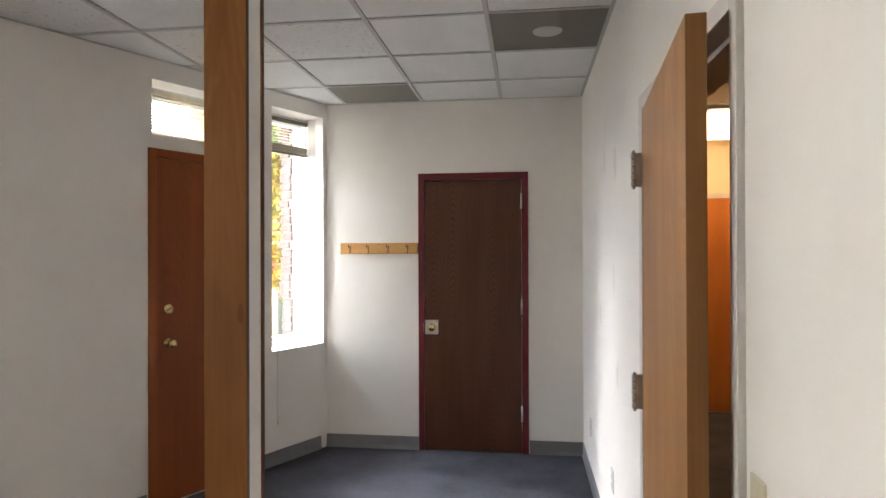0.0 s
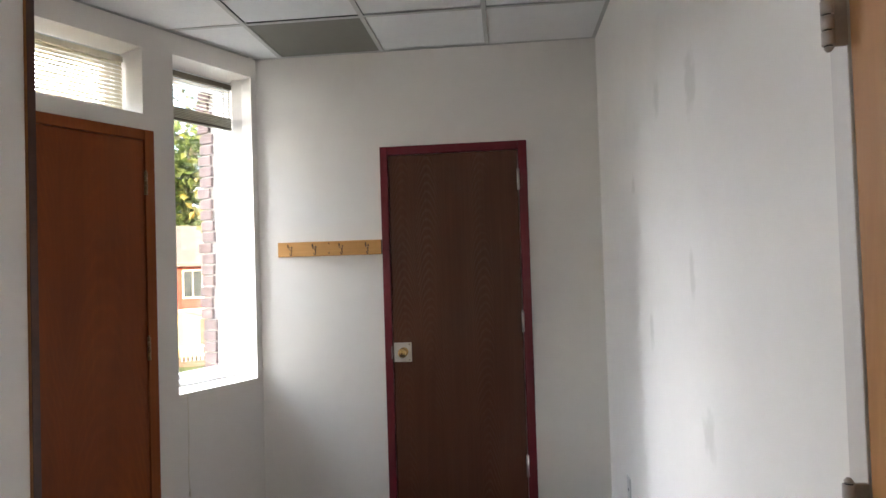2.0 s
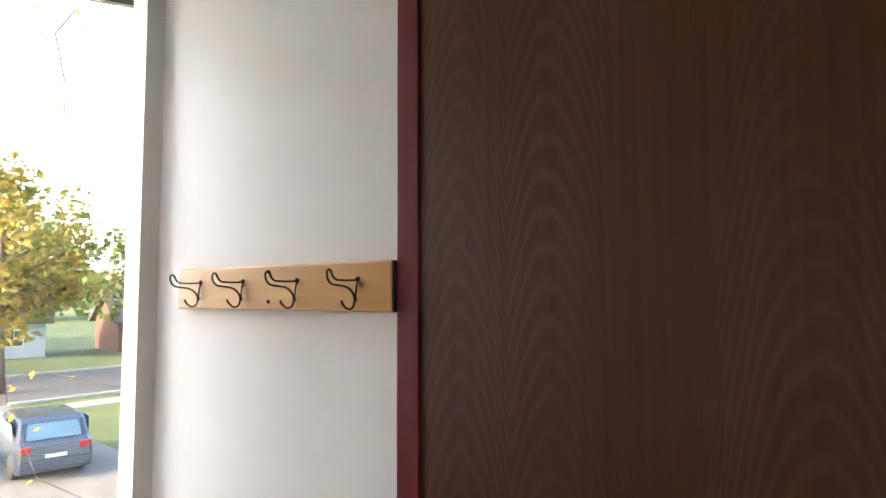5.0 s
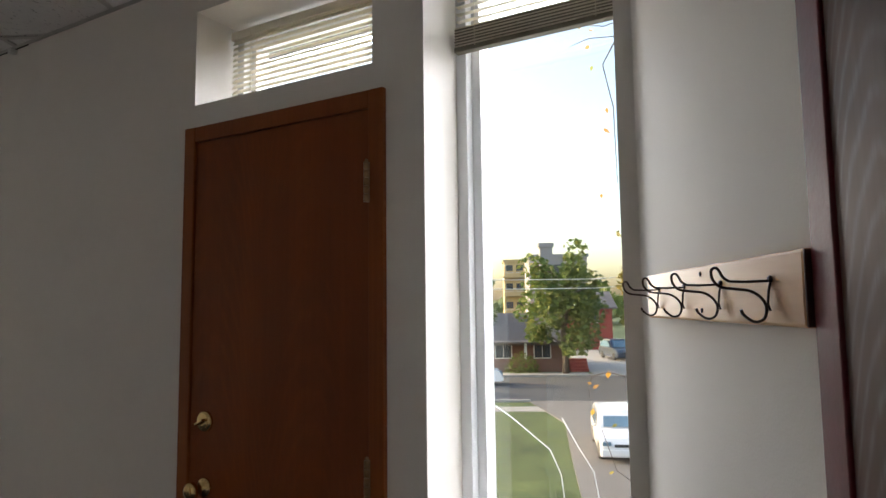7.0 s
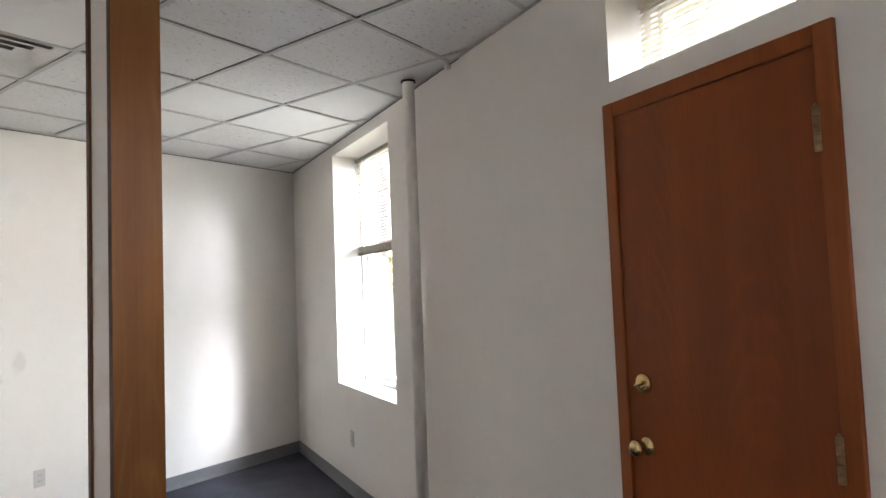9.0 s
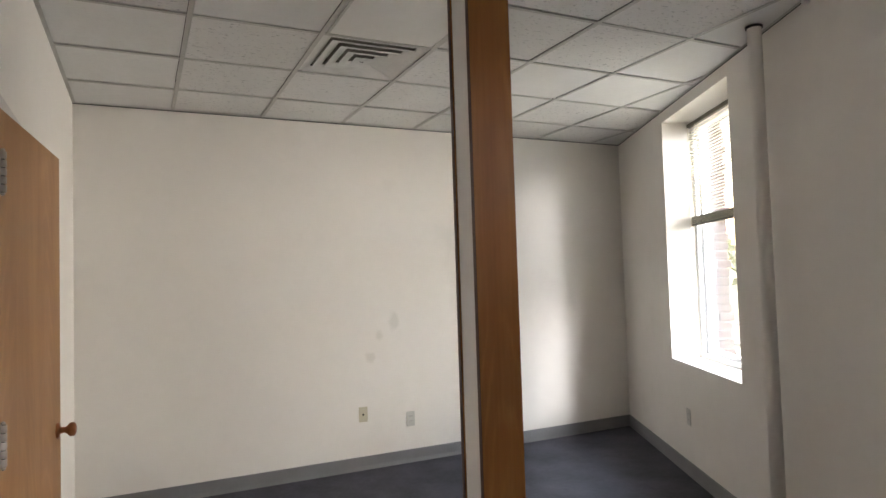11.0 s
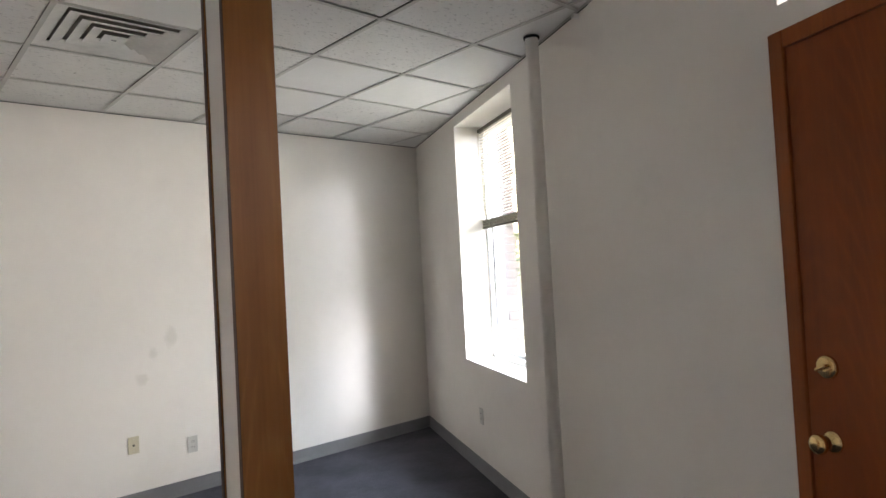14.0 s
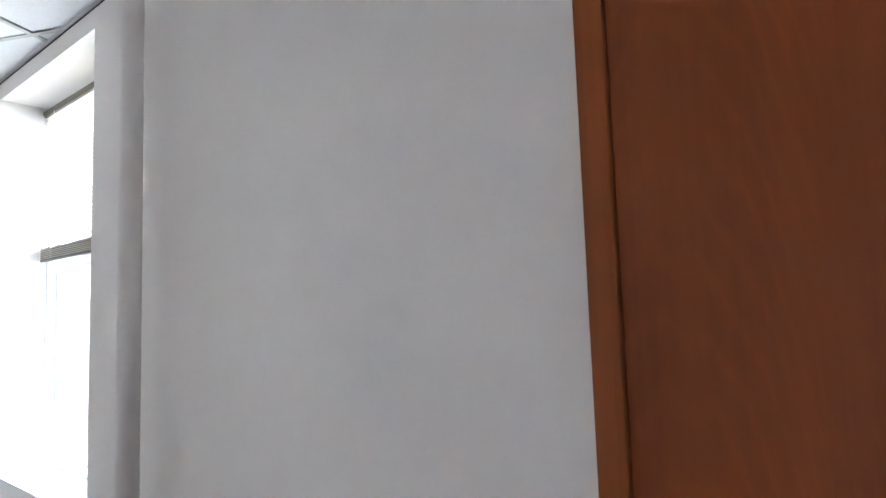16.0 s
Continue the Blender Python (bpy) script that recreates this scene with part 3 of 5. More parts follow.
def hinge(parent, m, metal, h=0.115, pw=0.02):
    k = Mesh()
    k.box(metal, -pw, -.001, -h / 2, pw * .5, .0025, h / 2, .0008)
    for i in range(5):
        a = -h / 2 + i * h / 5
        k.lathe(metal, [(.0085, a + .0015), (.0085, a + h / 5 - .0015)], pose(0, .006, 0), 10)
    k.lathe(metal, [(.004, h / 2), (.0055, h / 2 + .004), (.002, h / 2 + .008)], pose(0, .006, 0), 10)
    return k.done("hinge", parent, m)


def butt_hinge(parent, m, metal, h=0.115):
    """Wide-throw hinge: two leaves that stand out from the frame to a barrel of five knuckles."""
    k = Mesh()
    k.box(metal, -.0035, -.022, -h / 2, -.0008, .002, h / 2, .0006)
    k.box(metal, .0008, -.022, -h / 2, .0035, .002, h / 2, .0006)
    for i in range(5):
        a = -h / 2 + i * h / 5
        k.lathe(metal, [(.008, a + .0012), (.0092, a + .002), (.0092, a + h / 5 - .002), (.008, a + h / 5 - .0012)], pose(0, -.024, 0), 14)
    k.lathe(M_DARK, [(.0055, -h / 2), (.0055, h / 2)], pose(0, -.024, 0), 10)
    for sg in (1, -1):
        k.lathe(metal, [(.0045, sg * h / 2), (.007, sg * (h / 2 + .003)), (.003, sg * (h / 2 + .008))], pose(0, -.024, 0), 12)
    return k.done("hinge", parent, m)


# dark oak door in the north wall, in a red steel frame (local y into the wall)
nd = empty("door_1", pose((NDOOR[0] + NDOOR[1]) / 2, NORTH, 0), "closed dark brown stained oak door in a dark red frame", "door", kind="structure")
w = (NDOOR[1] - NDOOR[0]) / 2
f = Mesh()
f.box(M_FRAME_RED, -w - .044, -.012, 0, -w, .15, 2.137, .002)
f.box(M_FRAME_RED, w, -.012, 0, w + .05, .15, 2.137, .002)
f.box(M_FRAME_RED, -w, -.0115, 2.087, w, .149, 2.1365, .002)
f.done("frame", nd, label="dark red painted steel frame")
f = Mesh()
f.box(M_OAK_DARK, -w + .003, -.009, .008, w - .003, .035, 2.083, .0015)
f.done("leaf", nd)
f = Mesh()
f.box(M_STEEL, -w + .008, -.0115, .896, -w + .110, -.008, 1.006, .0012)
for x, z in ((-w + .096, .906), (-w + .096, .996)):
    f.lathe(M_DARK, [(.003, 0), (.003, .0012)], pose(x, -.0113, z, 90), 8)
f.done("lock_plate", nd, label="square brushed brass cover plate")
knob(nd, pose(-w + .065, -.011, .953, 90), M_BRASS, rose=.026)
f = Mesh()
f.box(M_STEEL, -w - .006, -.0135, .915, -w - .002, -.011, .985)
f.done("strike", nd)
for z in (1.915, 1.112, 0.302):
    f = Mesh()
    f.lathe(M_STEEL, [(.009, -.06), (.009, .06)], n=10)
    f.lathe(M_STEEL, [(.004, .06), (.0055, .064), (.002, .068)], n=10)
    f.done("hinge", nd, pose(w - .001, -.006, z))

# outer door in the west wall (local frame of WEST)
od = empty("door_2", WEST @ pose((WDOOR[0] + WDOOR[1]) / 2, 0, 0), "closed reddish brown wooden outer door with brass locks", "door", kind="structure")
w = (WDOOR[1] - WDOOR[0]) / 2
f = Mesh()
f.box(M_CASING, -w - .047, -.016, 0, -w + .004, .12, 2.158, .003)
f.box(M_CASING, w - .004, -.016, 0, w + .047, .12, 2.158, .003)
f.box(M_CASING, -w + .004, -.0155, 2.106, w - .004, .12, 2.1575, .003)
f.box(M_CASING, -w, .052, 0, -w + .016, .085, 2.106)
f.box(M_CASING, w - .016, .052, 0, w, .085, 2.106)
f.box(M_CASING, -w + .016, .052, 2.085, w - .016, .085, 2.11)
# unseen board added behind the leaf to stop daylight leaking through the gaps
f.box(M_CASING, -w - .047, .12, 0, w + .047, .16, 2.2)
f.done("casing", od, label="stained fir door casing with an added light-blocking back")
f = Mesh()
f.box(M_MAHOG, -w + .0065, -.008, .012, w - .0065, .047, 2.1035, .002)
f.done("leaf", od)
f = Mesh()
f.box(M_STEEL, -w, -.002, 0, w, .1, .011)
f.done("threshold", od, label="worn metal threshold")
bx = -1.334 - (WDOOR[0] + WDOOR[1]) / 2
f = Mesh()
f.lathe(M_BRASS, [(.033, 0), (.033, .006), (.030, .012), (.024, .014), (.014, .0145), (.012, .015)], n=28)
f.box(M_BRASS, -.019, -.0045, .013, .019, .0045, .032, .003, pose(0, 0, 0, 0, 0, 25))
f.done("deadbolt", od, pose(bx, -.008, 1.188, 90), label="round brass deadbolt with a thumb turn")
knob(od, pose(bx, -.008, .982, 90), M_BRASS)
for z in (1.892, 1.08, .25):
    hinge(od, pose(w - .005, -.015, z, 0, 0, 180), M_HINGE, pw=.008)
f = Mesh()
f.box(M_STEEL, -w + .002, -.0005, .93, -w + .007, .02, 1.03)
f.done("strike", od)

# inner door in the east wall, ajar into the room
ed = empty("door_3", pose(EAST, (EDOOR[0] + EDOOR[1]) / 2, 0, 0, 0, -88.9), "taupe steel door frame in the wall", "door frame", kind="structure")
w = (EDOOR[1] - EDOOR[0]) / 2      # local x runs south, y into the east wall
f = Mesh()
for a, b in ((-w - .048, -w), (w, w + .04)):
    f.box(M_FRAME_TAUPE, a, -.025, 0, b, .155, 2.06, .002)
f.box(M_FRAME_TAUPE, -w, -.0245, 2.012, w, .1545, 2.0595, .002)
f.box(M_FRAME_TAUPE, -w, .03, 0, -w + .014, .11, 2.012)
f.box(M_FRAME_TAUPE, w - .014, .03, 0, w, .11, 2.012)
f.box(M_FRAME_TAUPE, -w + .014, .03, 1.998, w - .014, .11, 2.012)
f.done("frame", ed, label="taupe painted steel frame")
AJAR = 4.6
el = empty("inner_door", pose(EAST - .034, EDOOR[1] - .004, 0, 0, 0, -90 - AJAR), "light birch veneer door standing ajar with copper knob", "door")
f = Mesh()
lw = EDOOR[1] - EDOOR[0] + .012
f.box(M_BIRCH, .004, .002, .008, lw - .003, .043, 2.004, .0012)
f.done("leaf", el)
f = Mesh()
f.box(M_BIRCH_EDGE, lw - .003, .0025, .0085, lw, .0425, 2.0035)
f.done("edge_band", el, label="darker varnished door edge")
knob(el, pose(lw - .065, .002, .925, 90), M_BRONZE)
knob(el, pose(lw - .065, .043, .925, -90), M_BRONZE)
for z in (1.805, 1.058, .26):
    butt_hinge(el, pose(-.004, -.001, z, 0, 0, AJAR), M_HINGE_T)
f = Mesh()
f.box(M_BRASS, lw, .012, .89, lw + .0015, .034, .96)
f.done("latch_plate", el)


# ---- coat rack ----
def coat_rack():
    x0, x1, z0, z1 = -1.232, -0.614, 1.517, 1.602
    e = empty("coat_rack", pose((x0 + x1) / 2, NORTH, (z0 + z1) / 2), "varnished pine board with four dark wire coat hooks", "coat rack")
    w, h = (x1 - x0) / 2, (z1 - z0) / 2
    b = Mesh()
    b.box(M_PINE, -w, -.018, -h, w - .002, -.0005, h, .004)
    b.done("board", e)
    b = Mesh()
    b.box(M_PINE_END, w - .0035, -.0175, -h + .001, w, -.0005, h - .001, .001)
    b.done("board_end", e, label="dark stained end grain")
    for z in (.03, -.026):
        s = Mesh()
        s.lathe(M_IRON, [(.004, 0), (.004, .001), (.002, .002)], pose(-.002, -.018, z, 90), 10)
        s.done("screw", e)

    def smooth(pts, n=7):
        out = []
        p = [Vector(q) for q in pts]
        for i in range(len(p) - 1):
            a, b_, c, d = p[max(i - 1, 0)], p[i], p[i + 1], p[min(i + 2, len(p) - 1)]
            for k in range(n):
                t = k / n
                out.append(0.5 * ((2 * b_) + (c - a) * t + (2 * a - 5 * b_ + 4 * c - d) * t * t + (3 * b_ - a - 3 * c + d) * t ** 3))
        return out + [p[-1]]

    k = Mesh()
    k.tube(M_IRON, [(0, -.021, .012), (0, -.023, .010), (0, -.055, .009), (0, -.075, .010)], .0019, 8)
    k.tube(M_IRON, smooth([(0, -.075, .010), (0, -.083, .016), (0, -.089, .027), (0, -.0945, .029), (0, -.098, .024), (0, -.096, .012), (0, -.086, .002), (0, -.066, -.001), (0, -.048, -.004), (0, -.034, -.014), (0, -.028, -.028), (0, -.032, -.043), (0, -.044, -.047), (0, -.057, -.038), (0, -.061, -.030)]), .0021, 8)
    k.tube(M_IRON, [(0, -.021, .012), (0, -.0245, -.004), (0, -.026, -.022), (0, -.023, -.032)], .0017, 8)
    k.lathe(M_IRON, [(.0055, 0), (.0055, .002), (.003, .0045)], pose(0, -.0205, .012, 90), 12)
    bmesh.ops.transform(k.bm, verts=k.bm.verts[:], matrix=Matrix.Translation((0, -.017, .003)) @ Matrix.Diagonal((1, .88, .84, 1)) @ Matrix.Translation((0, .02, 0)))
    first = k.done("hook", e, pose(-1.148 - (x0 + x1) / 2, 0, 0))
    for x in (-1.003, -.844, -.692):
        o = new("hook", first.data)
        o.parent = e
        o.matrix_basis = pose(x - (x0 + x1) / 2, 0, random.uniform(-.001, .001), 0, random.uniform(-2, 2), random.uniform(-3, 3))


coat_rack()

# ---- timber post ----
POST = (-0.968, -0.801, 2.072, 2.231)
pe = empty("timber_post", pose((POST[0] + POST[1]) / 2, (POST[2] + POST[3]) / 2, 0), "floor-to-ceiling post with cedar faces and a white painted side", "post")
w, d = (POST[1] - POST[0]) / 2, (POST[3] - POST[2]) / 2
f = Mesh()
f.box(M_WHITE, -w + .006, -d + .021, 0, w - .007, d - .021, CEIL, .001)
f.done("core", pe, label="white painted core")
for sy in (-1, 1):
    f = Mesh()
    f.box(M_CEDAR, -w, min(sy * d, sy * (d - .02)), 0, w - .0015, max(sy * d, sy * (d - .02)), CEIL, .0015)
    # dark strip along the board's edge, painting a shadow gap beside the core
    f.box(M_PINE_END, w - .0018, min(sy * (d - .001), sy * (d - .02)), 0, w, max(sy * (d - .001), sy * (d - .02)), CEIL)
    f.done("cedar_board", pe)

# ---- painted pipe ----
f = Mesh()
f.lathe(M_WALL, [(.034, 0), (.034, CEIL - .02), (.034, CEIL)], n=24)
f.lathe(M_DARK, [(.042, CEIL - .012), (.042, CEIL - .001)], n=20)
f.done("pipe", None, WEST @ pose(-2.934, -.09, 0), "cream painted vertical pipe beside the wall", "pipe")


# ---- wall plates ----
def plate(m, label, material, kind, wdt=.07, hgt=.115):
    e = empty("wall_plate", m, label, "outlet" if kind != "switch" else "switch", "wall plates")
    f = Mesh()
    f.box(material, -wdt / 2, -.006, -hgt / 2, wdt / 2, 0, hgt / 2, .002)
    f.done("cover", e)
    screws = (0,)
    if kind == "duplex":
        for z in (.02, -.02):
            f = Mesh()
            f.box(material, -.017, -.008, z - .014, .017, -.0055, z + .014, .001)
            for x in (-.007, .007):
                f.box(M_SLOT, x - .0015, -.0085, z - .003, x + .0015, -.0078, z + .007)
            f.done("socket", e)
    elif kind == "jack":
        f = Mesh()
        f.box(M_SLOT, -.007, -.0065, -.008, .007, -.0055, .006)
        f.done("jack", e)
        screws = (.04, -.04)
    else:
        f = Mesh()
        f.box(material, -.005, -.016, -.004, .005, -.0055, .012, .001)
        f.done("toggle", e)
        screws = (.03, -.03)
    for z in screws:
        f = Mesh()
        f.lathe(M_STEEL, [(.003, 0), (.002, .0015)], pose(0, -.006, z, 90), 8)
        f.done("screw", e)


plate(pose(-1.306, SOUTH, .424, 0, 0, 180), "beige phone jack plate on the wall", M_PLATE, "jack")
plate(pose(-1.702, SOUTH, .343, 0, 0, 180), "grey white power outlet on the wall", M_PLATE_G, "duplex")
plate(WEST @ pose(-4.333, 0, .42), "grey white power outlet under the window", M_PLATE_G, "duplex")
plate(pose(EAST, 3.07, .40, 0, 0, -90), "white power outlet low on the wall", M_PLATE_G, "duplex")
plate(pose(EAST, 4.14, .37, 0, 0, -90), "white jack plate low on the wall", M_PLATE_G, "jack")
plate(pose(EAST, .29, .40, 0, 0, -90), "white power outlet near the corner", M_PLATE_G, "duplex")
plate(pose(EAST, 1.075, 1.062, 0, 0, -90), "beige light switch beside the door frame", M_PLATE, "switch")


# ---- ceiling fittings ----
def diffuser():
    x0, x1, y0, y1 = 0.028 - .6096 * 2, 0.028 - .6096, .5096, 1.1192
    e = empty("air_diffuser", pose((x0 + x1) / 2, (y0 + y1) / 2, CEIL), "white square four-way air diffuser with dusty louvres", "air vent")
    f = Mesh()
    h = .293
    f.box(M_TAUPE, -h, -h, .05, h, h, .054)
    for k, (a, z) in enumerate(((.293, .004), (.231, .002), (.171, -.001), (.112, -.004))):
        wd_ = .056 if k == 0 else .05
        b = a - wd_
        s = .013
        for q in range(4):
            tf = pose(0, 0, 0, 0, 0, 90 * q)
            v = [f.bm.verts.new(tf @ Vector(p)) for p in ((-a, -a, z), (a, -a, z), (b, -b, z + s), (-b, -b, z + s), (-a, -a, z + .003), (a, -a, z + .003), (b, -b, z + s + .003), (-b, -b, z + s + .003))]
            kk = f.slot(M_DIFF)
            for ids in ((0, 1, 2, 3), (7, 6, 5, 4), (0, 4, 5, 1), (3, 2, 6, 7)):
                f.bm.faces.new([v[i] for i in ids]).material_index = kk
    f.box(M_DIFF, -.052, -.052, -.008, .052, .052, -.004, .001)
    f.box(M_DARK, -.01, -.003, -.0095, .01, .003, -.0078)
    f.done("louvre", e)


diffuser()


def return_panel(i, j, circle, y1=None):
    x1, x0 = 0.028 - .6096 * i, 0.028 - .6096 * (i + 1)
    ya, yb = -.10 + .6096 * j, -.10 + .6096 * (j + 1)
    yb = min(yb, y1 or yb)
    f = Mesh()
    f.box(M_TAUPE, x0 + .011, ya + .011, CEIL + .003, x1 - .011, yb - .011, CEIL + .008)
    if circle:
        f.lathe(M_TBAR, [(.075, -.002), (.078, .003)], pose((x0 + x1) / 2, (ya + yb) / 2, CEIL), 28)
    f.done("ceiling_panel", None, ID, "flat taupe metal panel set in the ceiling grid", "ceiling panel", "taupe ceiling panels")


return_panel(-1, 5, True)
return_panel(1, 7, False, NORTH)

# flat smooth access panel next to the diffuser
f = Mesh()
x0, x1, ya, yb = 0.028 - .6096 * 2, 0.028 - .6096, 1.1192, 1.7288
f.box(M_WHITE, x0 + .03, ya + .03, CEIL - .006, x1 - .03, yb - .03, CEIL - .002, .001)
for a, b, c, d_ in ((x0 + .014, ya + .014, x1 - .014, ya + .028), (x0 + .014, yb - .028, x1 - .014, yb - .014), (x0 + .014, ya + .028, x0 + .028, yb - .028), (x1 - .028, ya + .028, x1 - .014, yb - .028)):
    f.box(M_TBAR, a, b, CEIL - .008, c, d_, CEIL - .002, .001)
# black backing that paints the shadow line between panel and frame
f.box(M_DARK, x0 + .024, ya + .024, CEIL - .0035, x1 - .024, yb - .024, CEIL - .0025)
f.done("access_panel", None, ID, "smooth white access panel in a thin metal frame", "ceiling panel")
f = Mesh()
f.box(M_WHITE, -.012, -.03, -.02, .012, 0, .0, .003)
f.done("wall_bracket", None, WEST @ pose(-2.6, 0, CEIL - .01), "small cream painted bracket at the wall top", "bracket")

# ---- hall behind the east door ----
HX0, HX1, HY0, HY1 = EAST + .13, 2.3, 0.4, 6.15
wall("wall_hall_north", pose(0, HY1, 0), HX0 - .2, HX1 + .2, -.1, 2.9, 0, .1, [], M_HALLWALL, "cream hall wall")
wall("wall_hall_south", pose(0, HY0 - .1, 0), HX0, HX1 + .2, -.1, 2.9, 0, .1, [], M_HALLWALL, "cream hall wall")
wall("wall_hall_east", pose(HX1, 0, 0, 0, 0, 90), HY0, HY1, -.1, 2.9, -.1, 0, [], M_HALLWALL, "cream hall wall with a picture")
wall("wall_hall_west", pose(HX0, 0, 0, 0, 0, 90), NORTH, HY1, -.1, 2.9, 0, .1, [], M_HALLWALL, "cream hall wall")
wall("wall_closet_back", pose(0, NORTH + .6, 0), -1.5, HX0, -.1, 2.9, 0, .1, [], M_WALL, "plain closet wall behind the door")
wall("wall_closet_side", pose(-1.0, 0, 0, 0, 0, 90), NORTH + .14, NORTH + .6, -.1, 2.9, 0, .1, [], M_WALL, "plain closet side wall")
f = Mesh()
f.box(M_FLOOR, -1.1, NORTH + .1, -.12, HX0, NORTH + .6, 0)
f.box(M_WALL, -1.1, NORTH + .14, 2.8, HX0, NORTH + .7, 2.9)
f.done("floor_closet", label="dark carpet floor behind the door", category="floor", kind="structure")
f = Mesh()
f.box(M_FLOOR, HX0, HY0, -.12, HX1, HY1, 0)
f.done("floor_hall", label="dark carpet floor of the hall", category="floor", kind="structure")
f = Mesh()
for j in range(10):
    for i in range(3):
        f.box(M_TILE, HX0 + .61 * i + .01, HY0 + .61 * j + .01, 2.603, HX0 + .61 * i + .6, HY0 + .61 * j + .6, 2.62)
for j in range(10):
    f.box(M_TBAR, HX0, HY0 + .61 * j - .012, 2.598, HX1, HY0 + .61 * j + .012, 2.6005)
for i in range(3):
    f.box(M_TBAR, HX0 + .61 * i - .012, HY0, 2.5985, HX0 + .61 * i + .012, HY1, 2.601)
f.box(M_TILE, HX0 - .05, HY0, 2.68, HX1 + .05, HY1, 2.7)
f.done("ceiling_hall", label="tiled hall ceiling", category="ceiling", kind="structure")
f = Mesh()
f.box(M_BASE, HX1 - .012, HY0, 0, HX1 - .001, HY1, .1)
f.box(M_BASE, HX0, HY1 - .012, 0, 1.45, HY1 - .001, .1)
f.done("baseboard_hall", label="grey hall baseboard", category="baseboard", kind="structure")
hd = empty("hall_door", pose(1.84, HY1, 0), "honey-coloured wooden door in a light frame", "door")
f = Mesh()
f.box(M_FRAME_TAUPE, -.46, -.015, 0, -.41, -.001, 2.08)
f.box(M_FRAME_TAUPE, .41, -.015, 0, .455, -.001, 2.08)
f.box(M_FRAME_TAUPE, -.41, -.015, 2.03, .41, -.001, 2.08)
f.done("frame", hd)
f = Mesh()
f.box(M_ORANGE, -.41, -.01, .01, .41, -.001, 2.03)
f.done("leaf", hd)
f = Mesh()
f.box(M_DARK, .3, -.02, 1.33, .36, -.01, 1.4)
f.box(M_STEEL, .31, -.025, 1.0, .35, -.01, 1.16)
f.done("lock", hd)
f = Mesh()
f.box(M_FRAME_TAUPE, -.32, -.62, -.02, .32, .62, 0, .004)
f.box(M_LAMP, -.28, -.58, -.05, .28, .58, -.02, .006)
f.done("hall_ceiling_lamp", None, pose(1.86, 5.35, 2.598), "lit warm fluorescent ceiling lamp in the hall", "lamp")
pf = empty("picture_frame", pose(HX1, 4.5, 1.55, 0, 0, -90), "thin black framed picture on the hall wall", "picture")
f = Mesh()
for a, b, c, d_ in ((-.2, -.16, .2, -.145), (-.2, .145, .2, .16), (-.2, -.145, -.185, .145), (.185, -.145, .2, .145)):
    f.box(M_DARK, a, -.018, b, c, -.002, d_)
f.done("frame", pf)
f = Mesh()
f.box(M_WHITE, -.185, -.008, -.145, .185, -.002, .145)
f.done("print", pf)

# ---- outside ----
G = -3.4
M_GRASS = mat("lawn", (0.04, 0.075, 0.016), 0.9, spread=0.35, scale=0.6, bump=0.8, bscale=25, tint=(0.075, 0.095, 0.025))
M_ROAD = mat("asphalt", (0.062, 0.062, 0.065), 0.9, spread=0.15, scale=0.8, bump=0.4, bscale=60)
M_DRIVE = mat("gravel_drive", (0.15, 0.138, 0.13), 0.95, spread=0.25, scale=1.2, bump=0.8, bscale=30)
M_CONC = mat("concrete_walk", (0.3, 0.285, 0.265), 0.9, spread=0.12, scale=2, bump=0.3, bscale=40)
M_LEAF_G = leaf_mat("leaves_green", (0.07, 0.115, 0.025), (0.13, 0.18, 0.045), (0.2, 0.21, 0.05))
M_LEAF_Y = leaf_mat("leaves_yellow_green", (0.13, 0.13, 0.03), (0.25, 0.22, 0.05), (0.32, 0.2, 0.04))
M_LEAF_P = leaf_mat("leaves_pale_green", (0.10, 0.115, 0.07), (0.16, 0.175, 0.10), (0.22, 0.215, 0.13))
M_BARK = mat("bark", (0.12, 0.09, 0.07), 0.95, spread=0.3, scale=12, bump=1.0, bscale=30, stretch=(1, 1, .2))
M_HOUSE_W = mat("white_siding", (0.72, 0.7, 0.66), 0.7, spread=0.06, scale=2)
M_HOUSE_B = mat("brown_brick_house", (0.19, 0.1, 0.075), 0.9, spread=0.2, scale=6, bump=0.4, bscale=20)
M_HOUSE_R = mat("red_house_paint", (0.3, 0.06, 0.045), 0.8, spread=0.12, scale=3)
M_GREYBLDG = mat("grey_render", (0.27, 0.26, 0.27), 0.85, spread=0.1, scale=1)
M_TANBLDG = mat("tan_render", (0.5, 0.38, 0.2), 0.85, spread=0.1, scale=1)
M_BLUEBLDG = mat("pale_blue_siding", (0.42, 0.47, 0.53), 0.75, spread=0.06, scale=2)
M_ROOF = mat("grey_shingle", (0.15, 0.13, 0.125), 0.95, spread=0.25, scale=5, bump=0.6, bscale=18)
M_ROOF_T = mat("tan_shingle", (0.27, 0.18, 0.14), 0.95, spread=0.25, scale=5, bump=0.6, bscale=18)
M_WOODEXT = mat("weathered_deck_wood", (0.15, 0.11, 0.085), 0.85, spread=0.2, scale=8)
M_WINDARK = mat("house_window_glass", (0.05, 0.06, 0.07), 0.1, spread=0.3, scale=2)
M_CAR_W = mat("white_car_paint", (0.75, 0.75, 0.76), 0.25, spread=0.02, scale=2, coat=0.6)
M_CAR_D = mat("dark_blue_car_paint", (0.03, 0.04, 0.07), 0.25, spread=0.1, scale=2, coat=0.6)
M_CARGLASS = mat("car_window", (0.12, 0.2, 0.27), 0.06, spread=0.15, scale=2)
M_TYRE = mat("tyre_rubber", (0.02, 0.02, 0.02), 0.8)
